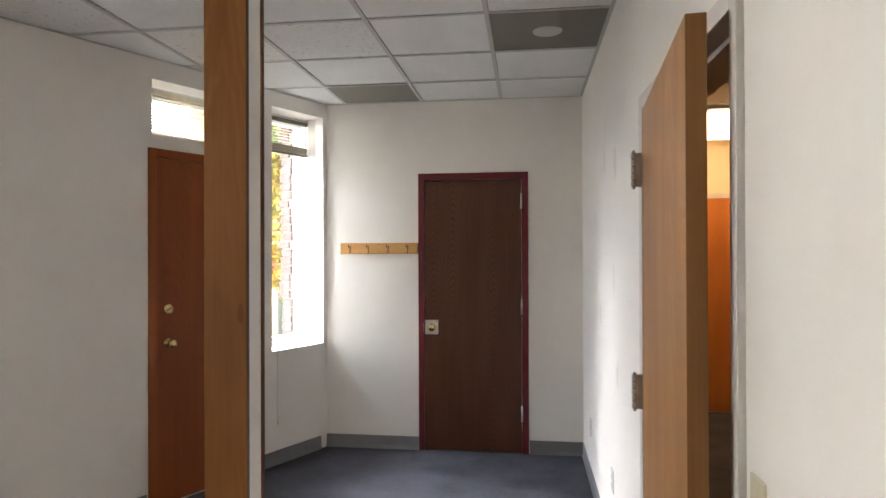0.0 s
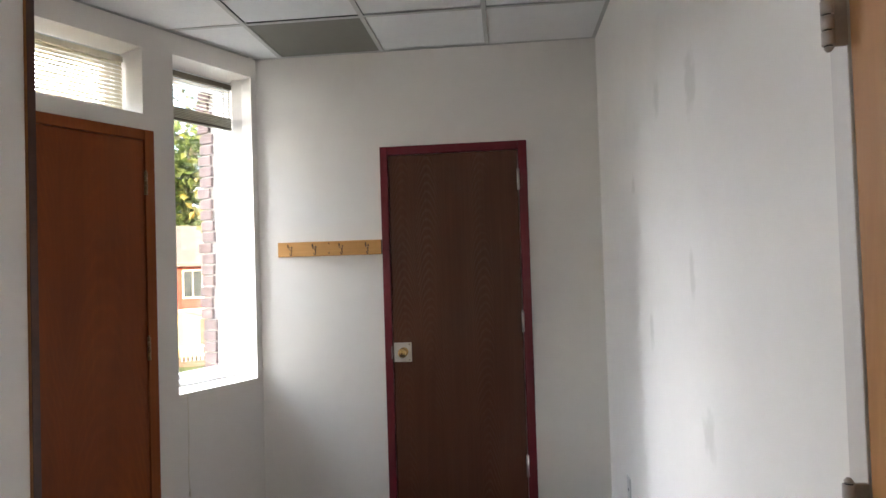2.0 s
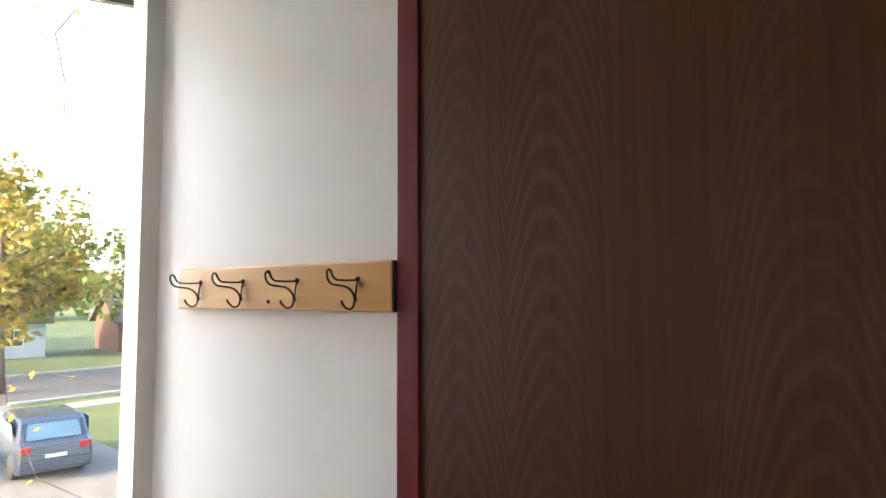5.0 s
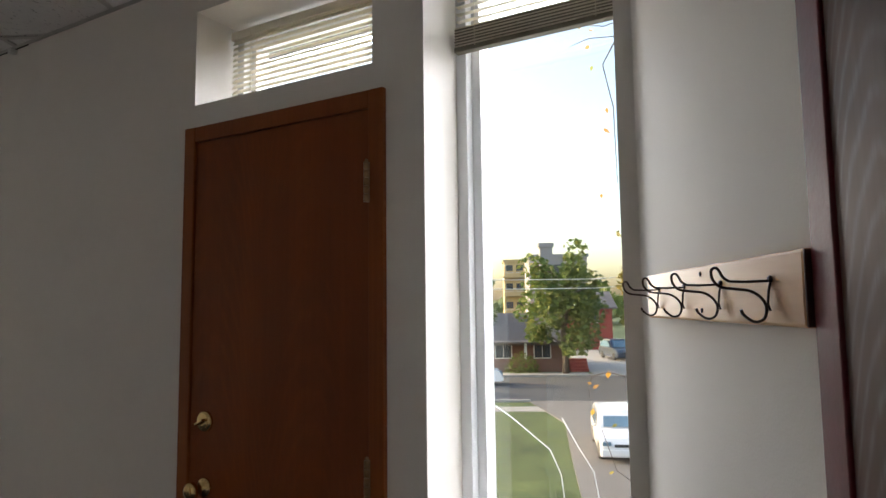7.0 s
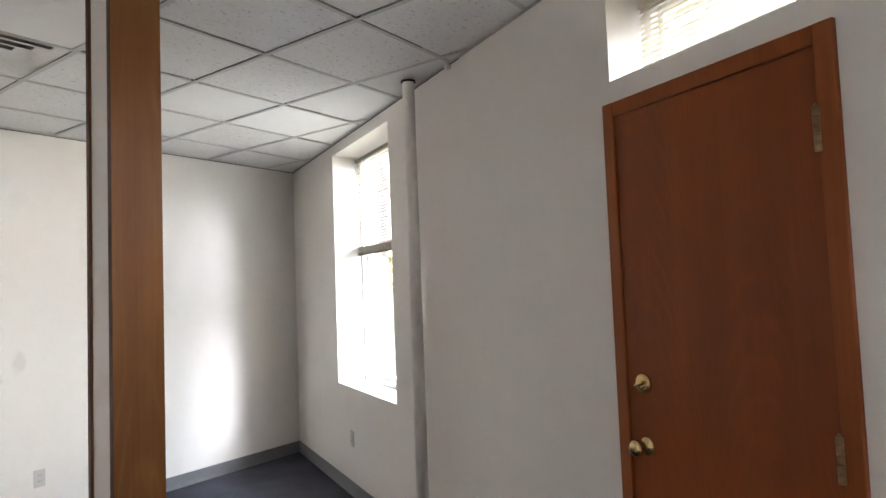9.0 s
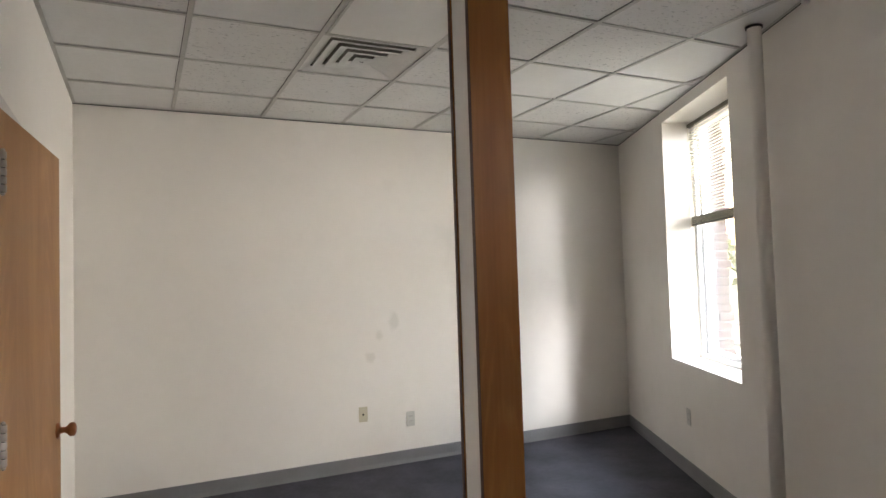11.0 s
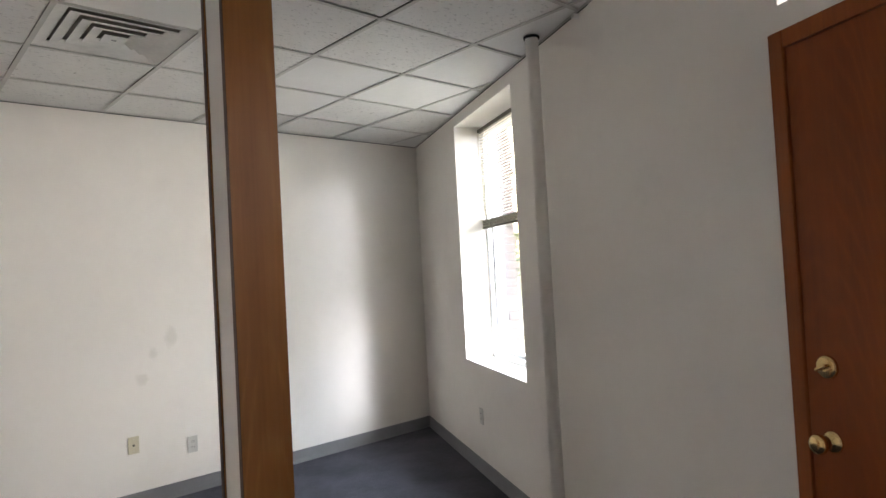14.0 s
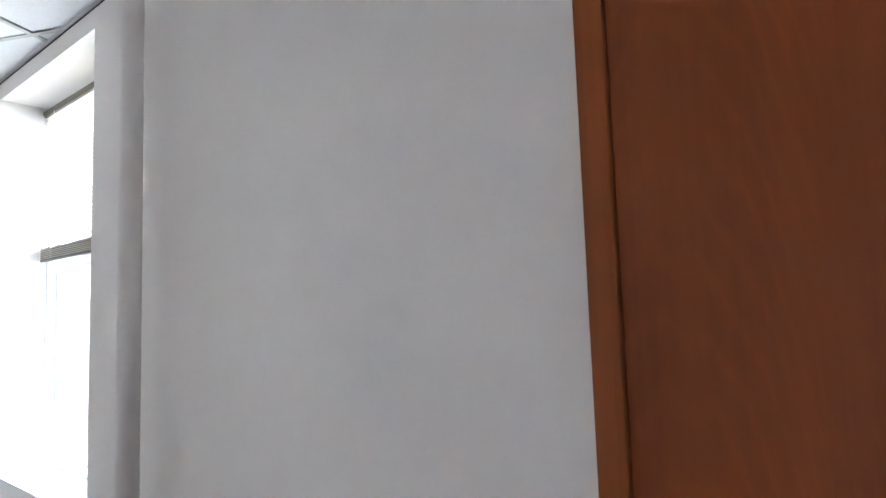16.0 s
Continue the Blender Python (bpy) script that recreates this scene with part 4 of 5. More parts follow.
M_TAIL = mat("red_lens", (0.35, 0.02, 0.02), 0.3)
M_CABLE = mat("white_cable", (0.75, 0.76, 0.75), 0.5)

f = Mesh()
f.box(M_GRASS, -1500, -1500, G - .5, 1500, 1500, G)
f.done("ground", label="green lawn reaching to the horizon", category="ground", kind="structure")
f = Mesh()
f.box(M_ROAD, -44.5, -400, G - .2, -33.2, 400, G + .01)
f.done("road", label="grey asphalt street", category="road", kind="structure")
f = Mesh()
f.box(M_CONC, -44.9, -200, G - .2, -44.5, 12.3, G + .13, .03)
f.box(M_CONC, -44.9, 18.5, G - .2, -44.5, 200, G + .13, .03)
f.box(M_CONC, -33.2, -200, G - .2, -32.95, 7.0, G + .12, .03)
f.box(M_CONC, -33.2, 15.5, G - .2, -32.95, 200, G + .12, .03)
f.done("kerb", label="pale concrete kerbs along the street", category="kerb", kind="structure")
f = Mesh()
for k in range(-30, 60):
    f.box(M_CONC, -31.4, k * 1.5 + .01, G - .1, -30.0, k * 1.5 + 1.49, G + .03, .01)
f.box(M_CONC, -46.9, -60, G - .1, -45.7, 12.2, G + .03, .01)
f.done("pavement", label="concrete slab pavement beside the street", category="pavement", kind="structure")
f = Mesh()
f.poly(M_DRIVE, [(-33.1, 6.9), (-27, 7.9), (-20, 7.2), (-13, 6.6), (-9, 6.9), (-9, 13.6), (-20, 14.2), (-33.1, 15.4)], .22, Matrix(((1, 0, 0, 0), (0, 0, 1, 0), (0, -1, 0, G + .04), (0, 0, 0, 1))))
f.poly(M_CONC, [(-72, 13.5), (-72, 19.5), (-44.5, 18.4), (-44.5, 12.4)], .2, Matrix(((1, 0, 0, 0), (0, 0, 1, 0), (0, -1, 0, G + .035), (0, 0, 0, 1))))
f.done("driveway", label="gravel and concrete driveways", category="driveway", kind="structure")


def tree(x, y, h, crown, r, m, label, seed, zlow=0.35, leaves=2600, size=0.22):
    """Tapered trunk with limbs and a crown of many small leaf clumps."""
    rnd = random.Random(seed)
    e = empty("tree", pose(x, y, G), label, "tree")
    t = Mesh()
    top = h * .75
    trunk = [(rnd.uniform(-.1, .1) * i, rnd.uniform(-.1, .1) * i, top * i / 5) for i in range(6)]
    t.tube(M_BARK, trunk, h * .022 + .05, 10, .25)
    tips = []
    for i in range(16):
        z0 = h * (zlow * .7 + (.72 - zlow * .7) * i / 15)
        a = i * 2.4 + rnd.uniform(-.4, .4)
        frac = 1 - abs((z0 / h - .5)) * .9
        l = r * frac * rnd.uniform(.6, .95)
        pts = [(0, 0, z0), (math.cos(a) * l * .4, math.sin(a) * l * .4, z0 + l * .25), (math.cos(a) * l, math.sin(a) * l, z0 + l * rnd.uniform(.3, .6))]
        t.tube(M_BARK, pts, .05 + h * .004, 6, .3)
        tips += [Vector(pts[2]), (Vector(pts[1]) + Vector(pts[2])) / 2]
    t.done("trunk", e)
    blobs = [(p, r * rnd.uniform(.22, .4)) for p in tips] + [(Vector((rnd.gauss(0, r * .35), rnd.gauss(0, r * .35), h * rnd.uniform(zlow + .1, .97))), r * rnd.uniform(.2, .34)) for _ in range(14)]
    c = Mesh()
    c.slot(m)
    for _ in range(leaves):
        p, q = rnd.choice(blobs)
        d = Vector((rnd.gauss(0, 1), rnd.gauss(0, 1), rnd.gauss(0, 1))).normalized() * q * rnd.uniform(.3, 1.0) ** .6
        o = p + d
        if o.z < h * zlow * .75:
            continue
        s = size * rnd.uniform(.5, 1.3)
        a = Vector((rnd.gauss(0, 1), rnd.gauss(0, 1), rnd.gauss(0, .6))).normalized()
        b = a.orthogonal().normalized()
        b.rotate(Matrix.Rotation(rnd.uniform(0, 6.3), 3, a))
        n_ = a.cross(b) * .25
        v = [c.bm.verts.new(o + w_) for w_ in (a * s, b * s * .6 + n_ * s, -a * s, -b * s * .6 + n_ * s)]
        c.bm.faces.new(v)
    c.done("foliage", e, kind="stuff")
    return e


tree(-46.2, 10.6, 9.3, 0, 3.3, M_LEAF_G, "leafy green street tree before a brown house", 3, .2, 3200, .26)
tree(-37.5, 16.6, 11.5, 0, 4.2, M_LEAF_Y, "yellow-green autumn tree beside the driveway", 4, .3, 3000, .26)
tree(-23.4, 46.0, 20.0, 0, 7.5, M_LEAF_P, "tall pale grey-green tree behind the white house", 5, .33, 6500, .2)
tree(-10.4, 29.0, 11.0, 0, 3.4, M_LEAF_Y, "yellow autumn tree beside the red house", 15, .25, 3000, .2)
tree(-27.0, 41.0, 17.0, 0, 7.5, M_LEAF_G, "large grey-green tree behind the white house", 6, .3, 3800, .36)
tree(-20.0, 44.0, 15.0, 0, 6.0, M_LEAF_G, "large green tree behind the white house", 7, .3, 3000, .34)
tree(-58.0, 25.0, 13.0, 0, 5.0, M_LEAF_G, "green tree beyond the far driveway", 8, .3, 2400, .34)
tree(-52.0, 3.2, 7.0, 0, 2.5, M_LEAF_G, "small dark green tree beside the brown house", 9, .15, 2200, .24)
tree(-52.0, 33.0, 11.0, 0, 4.2, M_LEAF_G, "green tree across the road", 21, .25, 2200, .34)
tree(-60.0, 44.0, 14.0, 0, 5.2, M_LEAF_Y, "yellowing tree across the road", 22, .28, 2400, .36)
tree(-40.0, 47.0, 12.0, 0, 4.6, M_LEAF_G, "green tree on the lawn", 23, .28, 2400, .34)
tree(-50.0, 60.0, 15.0, 0, 6.0, M_LEAF_G, "tall green tree behind the houses", 24, .28, 2400, .4)


def far_woods():
    """Belt of woods along the horizon."""
    rnd = random.Random(31)
    c = Mesh()
    c.slot(M_LEAF_G)
    for _ in range(9000):
        g = rnd.uniform(.2, 3.1)
        q = rnd.uniform(150, 190)
        tall = 8 + 3 * math.sin(g * 23) + 2 * math.sin(g * 61 + 1)
        o = Vector((-q * math.sin(g), q * math.cos(g), tall * math.sqrt(rnd.random())))
        d = Vector((rnd.gauss(0, 1), rnd.gauss(0, 1), rnd.gauss(0, 1))).normalized()
        s = rnd.uniform(.8, 1.9)
        w = d.orthogonal().normalized()
        c.bm.faces.new([c.bm.verts.new(o + k) for k in (d * s, w * s * .7, -d * s, -w * s * .7)])
    c.done("far_woods", None, pose(0, 0, G), "distant belt of green woods", "woods", kind="stuff")


far_woods()


def bush(x, y, r, h, m, label, seed, n=700):
    rnd = random.Random(seed)
    c = Mesh()
    c.slot(m)
    for _ in range(n):
        a, q, z = rnd.uniform(0, 6.3), r * math.sqrt(rnd.random()), rnd.random()
        o = Vector((q * math.cos(a), q * math.sin(a), h * z * (1 - (q / r) ** 2 * .7) + .02))
        d = Vector((rnd.gauss(0, 1), rnd.gauss(0, 1), rnd.gauss(0, 1))).normalized()
        b = d.orthogonal().normalized()
        s = rnd.uniform(.05, .13)
        c.bm.faces.new([c.bm.verts.new(o + w_) for w_ in (d * s, b * s * .6, -d * s, -b * s * .6)])
    for i in range(9):
        a = i * .7
        c.tube(M_BARK, [(0, 0, 0), (math.cos(a) * r * .4, math.sin(a) * r * .4, h * .6)], .02, 5, .4)
    c.done("bush", None, pose(x, y, G), label, "bush")


bush(-16.3, 23.2, 1.7, 1.5, M_LEAF_Y, "yellow-leaved autumn bush on the lawn", 11)
bush(-18.2, 22.4, 1.6, 1.3, M_LEAF_Y, "yellow-green bush on the lawn", 12)
bush(-14.6, 24.4, 1.4, 1.2, M_LEAF_G, "low green bush on the lawn", 13)
bush(-47.5, 7.6, 1.3, 1.5, M_LEAF_G, "dark shrub before the brown house", 14)


def car(m, paint, label, van=0.0):
    """Car on its wheels: lofted body, glass, lamps, bumpers."""
    e = empty("car", m, label, "car")
    b = Mesh()
    prof = [(-2.2, .26), (-2.25, .6), (-2.2, .95), (-1.95, 1.06), (-1.75 - van * .1, 1.5 + van), (-1.5, 1.62 + van), (.3, 1.62 + van), (1.0, 1.05), (2.0, .9), (2.22, .65), (2.18, .26)]
    k = b.slot(paint)
    sect = []
    for y, inset in ((-.88, .05), (-.8, 0.0), (.8, 0.0), (.88, .05)):
        sect.append([b.bm.verts.new((x * (1 - inset * .4), y * (1 - max(0, z - 1.0) * .18), z - inset * .5 * (1 if z > .7 else -.4))) for x, z in prof])
    for s1, s2 in zip(sect, sect[1:]):
        for i in range(len(prof)):
            j = (i + 1) % len(prof)
            q = b.bm.faces.new((s1[i], s1[j], s2[j], s2[i]))
            q.material_index, q.smooth = k, False
    b.bm.faces.new(sect[0][::-1]).material_index = k
    b.bm.faces.new(sect[-1]).material_index = k
    b.done("body", e)
    g = Mesh()
    zt = 1.5 + van
    g.poly(M_CARGLASS, [(-1.7, 1.1), (-1.6, zt), (.22, zt), (.72, 1.1)], .012, pose(0, -.835, 0, 4))
    g.poly(M_CARGLASS, [(-1.7, 1.1), (-1.6, zt), (.22, zt), (.72, 1.1)], .012, pose(0, .823, 0, -4))
    for xa, za, xb, zb in ((-1.985, 1.08, -1.79 - van * .1, zt - .02), (.98, 1.1, .4, zt)):
        dx = -.016 if xa < 0 else .03
        v = [g.bm.verts.new(p) for p in ((xa + dx, -.66, za), (xa + dx, .66, za), (xb + dx, .6, zb), (xb + dx, -.6, zb))]
        g.bm.faces.new(v).material_index = g.slot(M_CARGLASS)
    g.done("windows", e)
    for nm, mt, q in (("tail_lamp", M_TAIL, (-2.26, -.82, .78, -2.2, -.58, .96)), ("tail_lamp", M_TAIL, (-2.26, .58, .78, -2.2, .82, .96)),
                      ("headlamp", M_CARGLASS, (2.1, -.82, .66, 2.23, -.52, .8)), ("headlamp", M_CARGLASS, (2.1, .52, .66, 2.23, .82, .8)),
                      ("rear_bumper", paint, (-2.3, -.84, .34, -2.18, .84, .58)), ("front_bumper", paint, (2.12, -.84, .3, 2.28, .84, .54)),
                      ("grille", M_TYRE, (2.16, -.42, .62, 2.24, .42, .72)), ("number_plate", M_PLATE_G, (-2.275, -.26, .62, -2.235, .26, .72)),
                      ("mirror", paint, (.5, -1.02, 1.03, .64, -.88, 1.15)), ("mirror", paint, (.5, .88, 1.03, .64, 1.02, 1.15))):
        d = Mesh()
        d.box(mt, *q, .025)
        d.done(nm, e)
    w_ = Mesh()
    w_.lathe(M_TYRE, [(.2, -.1), (.31, -.1), (.34, -.06), (.34, .06), (.31, .1), (.2, .1)], n=20)
    w_.lathe(M_STEEL, [(.2, -.08), (.2, .08)], n=16)
    first = w_.done("wheel", e, pose(-1.35, -.8, .34, 90))
    for x, y in ((-1.35, .8), (1.35, -.8), (1.35, .8)):
        o = new("wheel", first.data)
        o.parent = e
        o.matrix_basis = pose(x, y, .34, 90)
    return e


car(pose(-22.2, 9.1, G + .0, 0, 0, -6) @ Matrix.Diagonal((.95, .92, .86, 1)), M_CAR_W, "white hatchback car parked on the gravel driveway")
car(pose(-20.8, 12.0, G + .04, 0, 0, 170), M_CAR_D, "dark blue car parked on the gravel driveway")
car(pose(-40.4, 3.6, G + .01, 0, 0, 90), M_CAR_W, "white car on the street")
car(pose(-58.0, 16.8, G + .04, 0, 0, 10), M_CAR_D, "dark pickup parked in the far driveway", .15)
car(pose(-36.0, 2.0, G + .01, 0, 0, 90), M_CAR_D, "dark car by the near kerb")


def house(m, wx, wy, eave, ridge, wallm, roofm, label, wins, hip=0.0):
    """Gabled house: walls, roof with overhang, windows, door. Local front is -y."""
    e = empty("house", m, label, "house")
    b = Mesh()
    b.box(wallm, -wx / 2, 0, 0, wx / 2, wy, eave)
    if not hip:
        b.poly(wallm, [(0, eave), (wy, eave), (wy / 2, ridge - .1)], wx - .02, Matrix(((0, 1, 0, -wx / 2 + .01), (1, 0, 0, 0), (0, 0, 1, 0), (0, 0, 0, 1))))
    b.done("walls", e)
    r = Mesh()
    o = .5
    sl = (ridge - eave) / (wy / 2)
    for sgn in (0, 1):
        ya, yb = (-o, wy / 2) if not sgn else (wy + o, wy / 2)
        za = eave - o * sl
        v = [r.bm.verts.new(p) for p in ((-wx / 2 - o, ya, za), (wx / 2 + o, ya, za), (wx / 2 + o - hip, yb, ridge), (-wx / 2 - o + hip, yb, ridge), (-wx / 2 - o, ya, za - .16), (wx / 2 + o, ya, za - .16), (wx / 2 + o - hip, yb, ridge - .16), (-wx / 2 - o + hip, yb, ridge - .16))]
        k = r.slot(roofm)
        for ids in ((0, 1, 2, 3), (7, 6, 5, 4), (0, 4, 5, 1), (1, 5, 6, 2), (0, 3, 7, 4)):
            r.bm.faces.new([v[i] for i in ids]).material_index = k
    if hip:
        for sx in (-1, 1):
            v = [r.bm.verts.new(p) for p in ((sx * (wx / 2 + o), -o, za), (sx * (wx / 2 + o), wy + o, za), (sx * (wx / 2 + o - hip), wy / 2, ridge))]
            r.bm.faces.new(v).material_index = k
    r.done("roof", e)
    for x, z, w_, h_ in wins:
        q = Mesh()
        q.box(M_WINDARK, x - w_ / 2, -.02, z, x + w_ / 2, .03, z + h_)
        for a, c_, s_, t2 in ((x - w_ / 2 - .08, z - .08, x - w_ / 2, z + h_ + .08), (x + w_ / 2, z - .08, x + w_ / 2 + .08, z + h_ + .08), (x - w_ / 2, z + h_, x + w_ / 2, z + h_ + .08), (x - w_ / 2, z - .08, x + w_ / 2, z), (x - .02, z, x + .02, z + h_)):
            q.box(M_HOUSE_W, a, -.05, c_, s_, .01, t2)
        q.done("window", e)
    return e


# white two-storey house with a balcony and outside stairs
H = pose(-24.1, 29.2, G, 0, 0, 36) @ Matrix.Diagonal((1, 1, 1.17, 1))
hw = house(H, 9.5, 8, 5.2, 7.4, M_HOUSE_W, M_ROOF_T, "white two-storey house with a balcony and wooden stairs", [(-2.6, 3.2, 1.0, 1.3), (-3.2, .8, 1.0, 1.2)], hip=3.6)
q = Mesh()
q.box(M_WOODEXT, -4.7, -2.2, 2.55, 3.9, 0, 2.75)
q.box(M_WOODEXT, -4.7, -2.25, 3.62, 3.9, -2.15, 3.72)
for i in range(44):
    x = -4.65 + i * .197
    q.box(M_WOODEXT, x - .02, -2.22, 2.75, x + .02, -2.18, 3.62)
for x in (-4.6, -1.9, .8, 3.8):
    q.box(M_WOODEXT, x - .08, -2.25, 0, x + .08, -2.1, 5.0)
q.box(M_ROOF_T, -4.9, -2.6, 4.95, 4.1, .1, 5.1)
q.done("balcony", hw, label="weathered wooden balcony with railing")
q = Mesh()
for i in range(9):
    q.box(M_WOODEXT, 2.3, -2.3 - i * .26, 1.3 - i * .15, 3.5, -2.02 - i * .26, 1.36 - i * .15)
for x in (2.3, 3.5):
    q.tube(M_WOODEXT, [(x, -2.1, 2.3), (x, -4.5, .95)], .04, 6)
    q.tube(M_WOODEXT, [(x, -2.1, 1.25), (x, -4.5, -.05)], .07, 6)
    for i in range(7):
        q.tube(M_WOODEXT, [(x, -2.2 - i * .37, 1.2 - i * .2), (x, -2.2 - i * .37, 2.25 - i * .2)], .025, 5)
q.done("stair", hw, label="open wooden stairs with handrails")
q = Mesh()
q.box(M_WOODEXT, .7, -.06, 1.2, 1.6, .02, 3.3 - .9)
q.done("door", hw)
hr = house(pose(-17.2, 33.8, G, 0, 0, 30), 6.5, 7, 5.6, 7.6, M_HOUSE_R, M_ROOF, "dark red house with a tan ground storey", [(-1.9, 3.5, .9, 1.4), (0.3, 3.5, .9, 1.4), (2.2, 3.5, .9, 1.4), (-1.6, .8, .9, 1.4)])
q = Mesh()
q.box(M_TANBLDG, -3.3, -.09, 0, 3.3, -.01, 2.75)
q.box(M_HOUSE_W, -3.35, -.13, 2.7, 3.35, -.01, 2.86)
q.done("ground_storey", hr, label="tan painted ground storey")
q = Mesh()
q.box(M_HOUSE_W, .5, -.16, .3, 1.5, -.1, 2.4)
q.box(M_WOODEXT, .6, -.18, .4, 1.4, -.15, 2.3)
q.done("door", hr, label="brown door in a white frame")
q = Mesh()
q.box(M_HOUSE_W, -1.2, -1.9, .95, 2.6, -1.82, 1.05)
q.box(M_WOODEXT, -1.2, -1.9, 0, 2.6, -.1, .28)
for i in range(20):
    q.box(M_HOUSE_W, -1.2 + i * .197, -1.88, .28, -1.14 + i * .197, -1.84, .95)
q.done("porch", hr, label="small porch with white picket railing")
# brown bungalow across the street
hb = house(pose(-49.6, 7.9, G, 0, 0, 90), 6.2, 7, 2.3, 4.3, M_HOUSE_B, M_ROOF, "low brown brick bungalow with a porch", [(-1.6, .9, 1.2, 1.0), (1.4, .9, 1.2, 1.0)])
q = Mesh()
q.box(M_HOUSE_B, -2.9, -1.8, 0, 2.9, -1.6, .9)
for x in (-2.8, 0, 2.8):
    q.box(M_HOUSE_W, x - .09, -1.75, .9, x + .09, -1.6, 2.1)
q.box(M_ROOF, -3.2, -2.0, 2.1, 3.2, .1, 2.22)
for i in range(4):
    q.box(M_HOUSE_R, 3.3, -1.9 + i * .3, 0, 4.6, -1.6 + i * .3, .22 * (i + 1))
q.done("porch", hb)
house(pose(-58, 22.5, G, 0, 0, 80), 8, 7, 3.2, 5.4, M_BLUEBLDG, M_ROOF, "pale blue house beyond the driveway", [(-2, 1.0, 1.2, 1.2), (1.8, 1.0, 1.2, 1.2)])
house(pose(-56, 36, G, 0, 0, 80), 8, 7, 3.0, 5.2, M_HOUSE_B, M_ROOF, "brown brick house across the road", [(-2, 1.0, 1.2, 1.2), (1.8, 1.0, 1.2, 1.2)])
house(pose(-58, 52, G, 0, 0, 75), 8, 7, 3.2, 5.6, M_HOUSE_W, M_ROOF, "white house across the road", [(-2, 1.0, 1.2, 1.2), (1.8, 1.0, 1.2, 1.2)])
house(pose(-70, 15.5, G, 0, 0, 90), 7, 7, 4.8, 6.4, M_HOUSE_R, M_ROOF, "red house behind the trees", [(-2, 3.0, 1.0, 1.3), (1.5, 3.0, 1.0, 1.3)])


def block(m, wx, wy, h, storeys, wallm, label, balcony=False):
    e = empty("apartment_building", m, label, "building")
    b = Mesh()
    b.box(wallm, -wx / 2, 0, 0, wx / 2, wy, h)
    b.box(wallm, -wx / 2 - .2, -.2, h - .4, wx / 2 + .2, wy + .2, h)
    b.done("walls", e)
    n = max(2, int(wx / 2.2))
    for s in range(storeys):
        for i in range(n):
            x, z = -wx / 2 + wx * (i + .5) / n, h * (s + .3) / storeys
            q = Mesh()
            q.box(M_WINDARK, x - .6, -.06, z, x + .6, .02, z + 1.3)
            q.box(M_HOUSE_W, x - .7, -.1, z - .1, x + .7, -.0, z)
            q.done("window", e)
        if balcony:
            q = Mesh()
            z = h * s / storeys
            q.box(wallm, -wx / 2 - .3, -1.6, z, wx / 2 + .3, 0, z + .25)
            q.box(wallm, -wx / 2 - .3, -1.6, z + 1.0, wx / 2 + .3, -1.5, z + 1.15)
            for i in range(12):
                x = -wx / 2 + wx * i / 11
                q.box(wallm, x - .05, -1.58, z + .25, x + .05, -1.52, z + 1.0)
            q.done("balcony", e)
    return e


block(pose(-80, 14.6, G, 0, 0, 90), 7.2, 8, 11.3, 3, M_GREYBLDG, "grey flat-roofed apartment building behind the tree")
block(pose(-112, 11.0, G, 0, 0, 90), 3.6, 6, 13.0, 4, M_TANBLDG, "tan building with stacked balconies", True)
block(pose(-95, 2.0, G, 0, 0, 90), 9, 6, 6.5, 2, M_HOUSE_B, "low brown building far down the street")
q = Mesh()
q.box(M_GREYBLDG, -.7, -.7, 0, .7, .7, 11.6)
q.box(M_GREYBLDG, -.85, -.85, 11.4, .85, .85, 11.9)
q.done("chimney", None, pose(-72, 12.2, G), "tall grey masonry chimney", "chimney")
q = Mesh()
for z in (3.2, 2.6):
    q.tube(M_CABLE, [(-40, -30, z + 1.5), (-41, 0, z), (-42, 12, z), (-44, 45, z + 2)], .025, 5)
q.done("power_line", None, ID, "thin overhead wires along the street", "power line")

# cable and vine close outside the window
q = Mesh()
q.tube(M_CABLE, [(-2.6, 1.9, 1.45), (-1.68, 2.6, .95), (-1.4, 2.6, .79), (-1.13, 2.6, .60), (-1.06, 2.6, .45), (-1.03, 2.6, .2), (-.98, 2.6, -1.5), (-.98, 2.6, G)], .0038, 6)
q.done("cable", None, WEST, "white service cable sagging outside the window", "cable")
q = Mesh()
q.tube(M_CABLE, [(-1.06, 2.65, .80), (-.96, 2.65, .63), (-.86, 2.65, .48), (-.7, 2.65, -.4), (-.7, 2.65, G)], .003, 6)
q.done("cable", None, WEST, "thin white cable outside the window", "cable")
M_VLEAF = leaf_mat("vine_leaf_yellow", (0.5, 0.3, 0.04), (0.55, 0.24, 0.03), (0.3, 0.3, 0.06))
q = Mesh()
rv = random.Random(21)
stems = [[(.42, .8, 3.2), (.22, .88, 2.75), (-.05, .9, 2.60), (-.2, .9, 2.55), (-.31, .9, 2.565), (-.38, .9, 2.55)],
         [(.22, .88, 2.75), (-.1, .9, 2.62), (-.25, .9, 2.60), (-.32, .9, 2.62)],
         [(-.2, .9, 2.55), (-.26, .9, 2.45), (-.225, .9, 2.28), (-.223, .9, 2.14), (-.22, .9, 1.99)],
         [(.5, .45, G), (.48, .5, .2), (.42, .85, 1.1), (.1, .9, 1.2), (-.15, .9, 1.265), (-.22, .9, 1.285), (-.28, .9, 1.298), (-.34, .9, 1.28), (-.355, .9, 1.24), (-.35, .9, 1.2)],
         [(.46, .6, .5), (.3, .85, .7), (-.1, .9, .85), (-.26, .9, .95), (-.31, .9, 1.09)]]
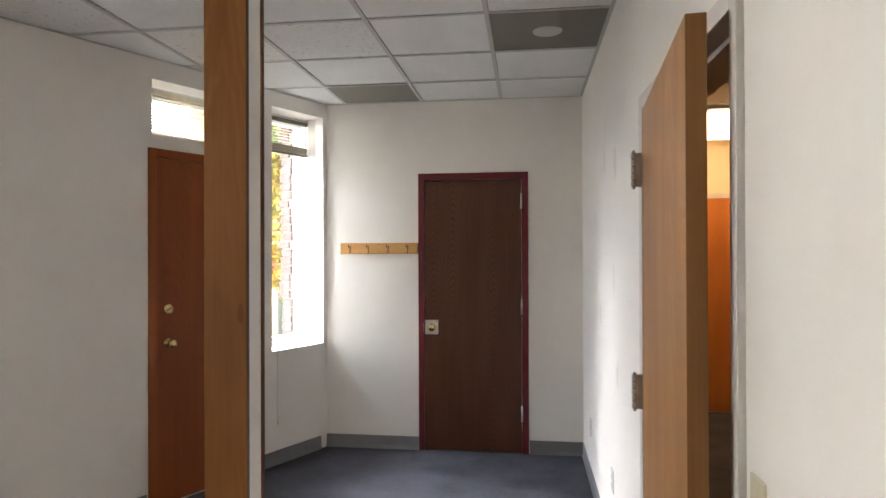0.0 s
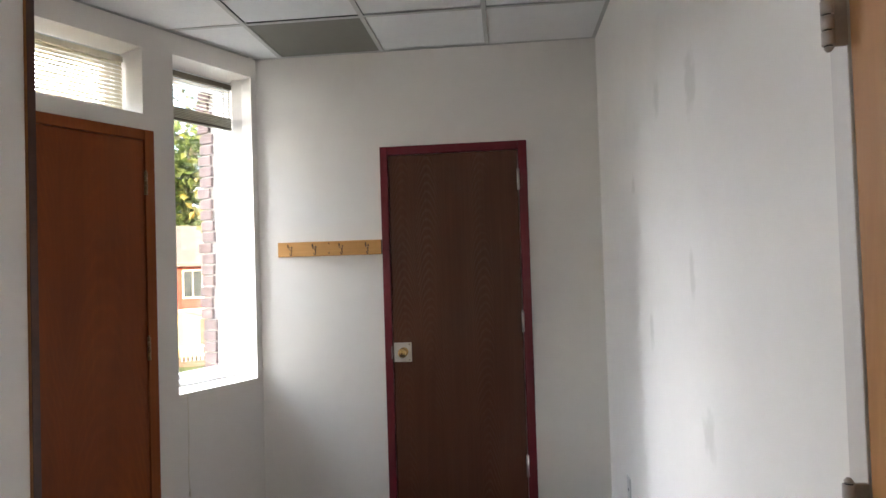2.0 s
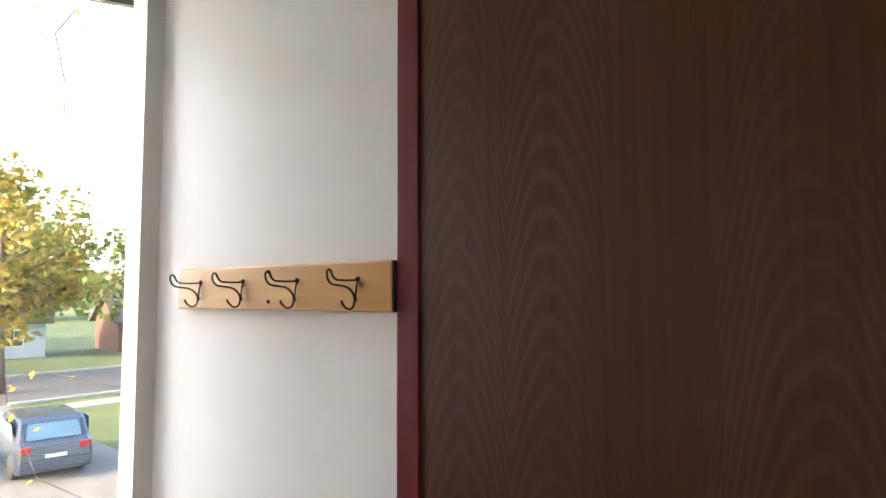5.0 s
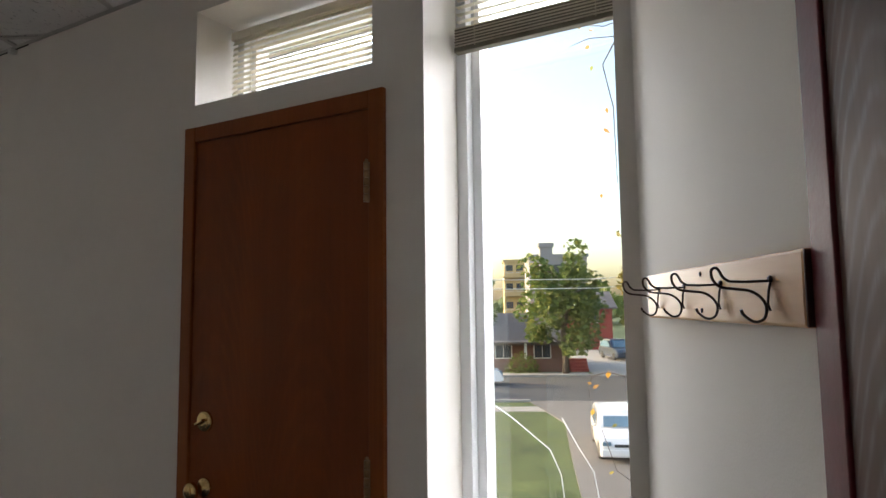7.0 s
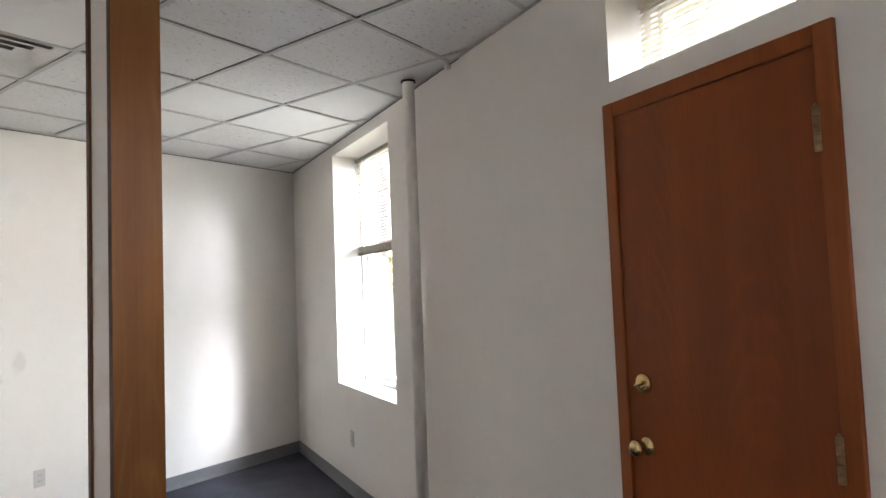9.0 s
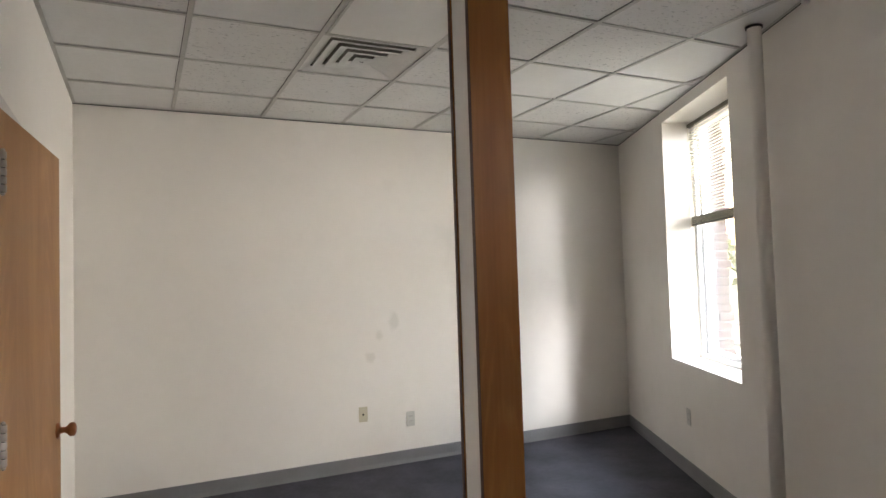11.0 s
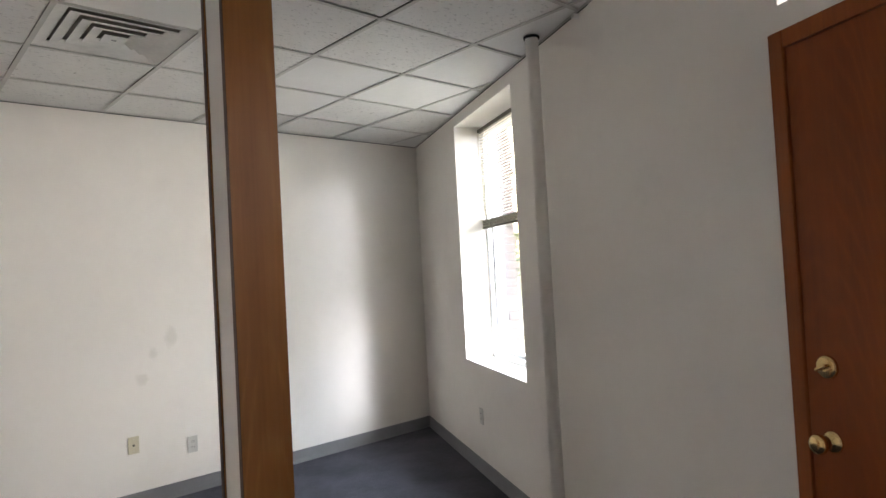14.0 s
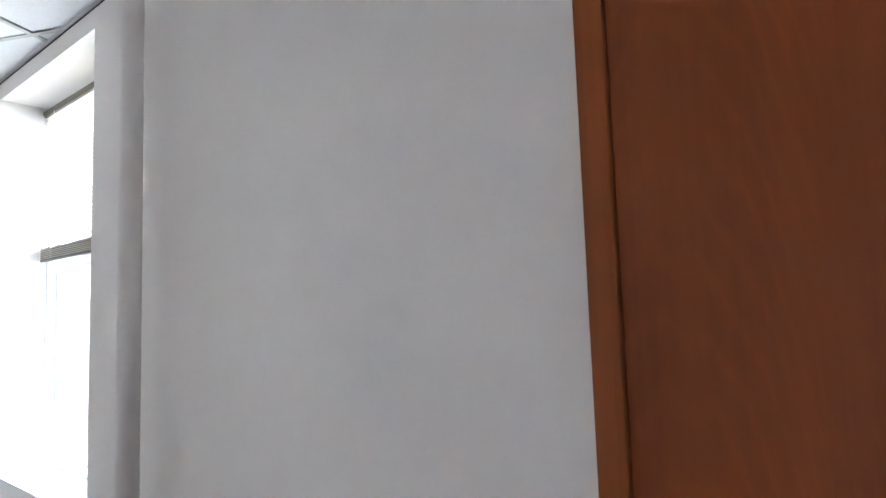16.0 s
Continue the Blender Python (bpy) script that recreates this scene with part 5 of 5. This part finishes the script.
for st in stems:
    q.tube(M_BARK, st, .003, 6, .5)
for st in stems:
    for p in st[-5:]:
        for _ in range(1):
            o = Vector(p) + Vector((rv.gauss(0, .03), rv.gauss(0, .03), rv.gauss(-.02, .03)))
            d = Vector((rv.gauss(0, 1), rv.gauss(0, .4), rv.gauss(-.5, 1))).normalized()
            b = d.orthogonal().normalized()
            s = rv.uniform(.010, .020)
            k = q.slot(M_VLEAF)
            q.bm.faces.new([q.bm.verts.new(o + w_) for w_ in (d * s, d * s * .2 + b * s * .6, -d * s * .8, d * s * .2 - b * s * .6)]).material_index = k
q.done("vine", None, WEST, "thin bare vine with a few yellow autumn leaves", "vine")

# ---- outer brick leaf and the bricks of the window jambs ----
ob = wall("wall_west_brick", WEST, -6.4, 1.6, G, CEIL + 3, .345, .46, [(-1.55, W1[1], -.1, W1[3]), (W2[0], W2[1], W2[2] - .03, W2[3])], M_MORTAR, "red-brown brick outer wall")
bk = Mesh()
bk.box(M_BRICK, -.012, -.055, -.0285, .012, .055, .0285, .004)
first = bk.done("brick", ob, pose(W1[1] - .004, .402, W1[2] + .03))
course = 0.0675
rb = random.Random(31)
for hole, side in ((W1, 1), (W2, 1), (W2, 0)):
    x = hole[1] if side else hole[0]
    n = int((hole[3] - hole[2]) / course)
    for i in range(n):
        if hole is W1 and side and i == 0:
            continue
        o = new("brick", first.data)
        o.parent = ob
        o.matrix_basis = pose(x + (-.004 if side else .004), .402 + rb.choice((0, .012, .03)) + rb.uniform(-.008, .008), hole[2] + .03 + i * course, 0, 0, rb.uniform(-2, 2))
# closing walls of the building outside the view
wall("wall_outer_back", pose(0, -3, 0), -7, 5, G, 6, 0, .2, [], M_BRICK, "brick back wall of the building")
f = Mesh()
f.poly(M_ROOF, [(-4.35, -.8), (2.6, -.8), (2.6, 6.4), (-.85, 6.4)], .14, Matrix(((1, 0, 0, 0), (0, 0, 1, 0), (0, -1, 0, CEIL + .4), (0, 0, 0, 1))))
f.done("roof_slab", label="flat roof slab over the rooms", category="roof", kind="structure")
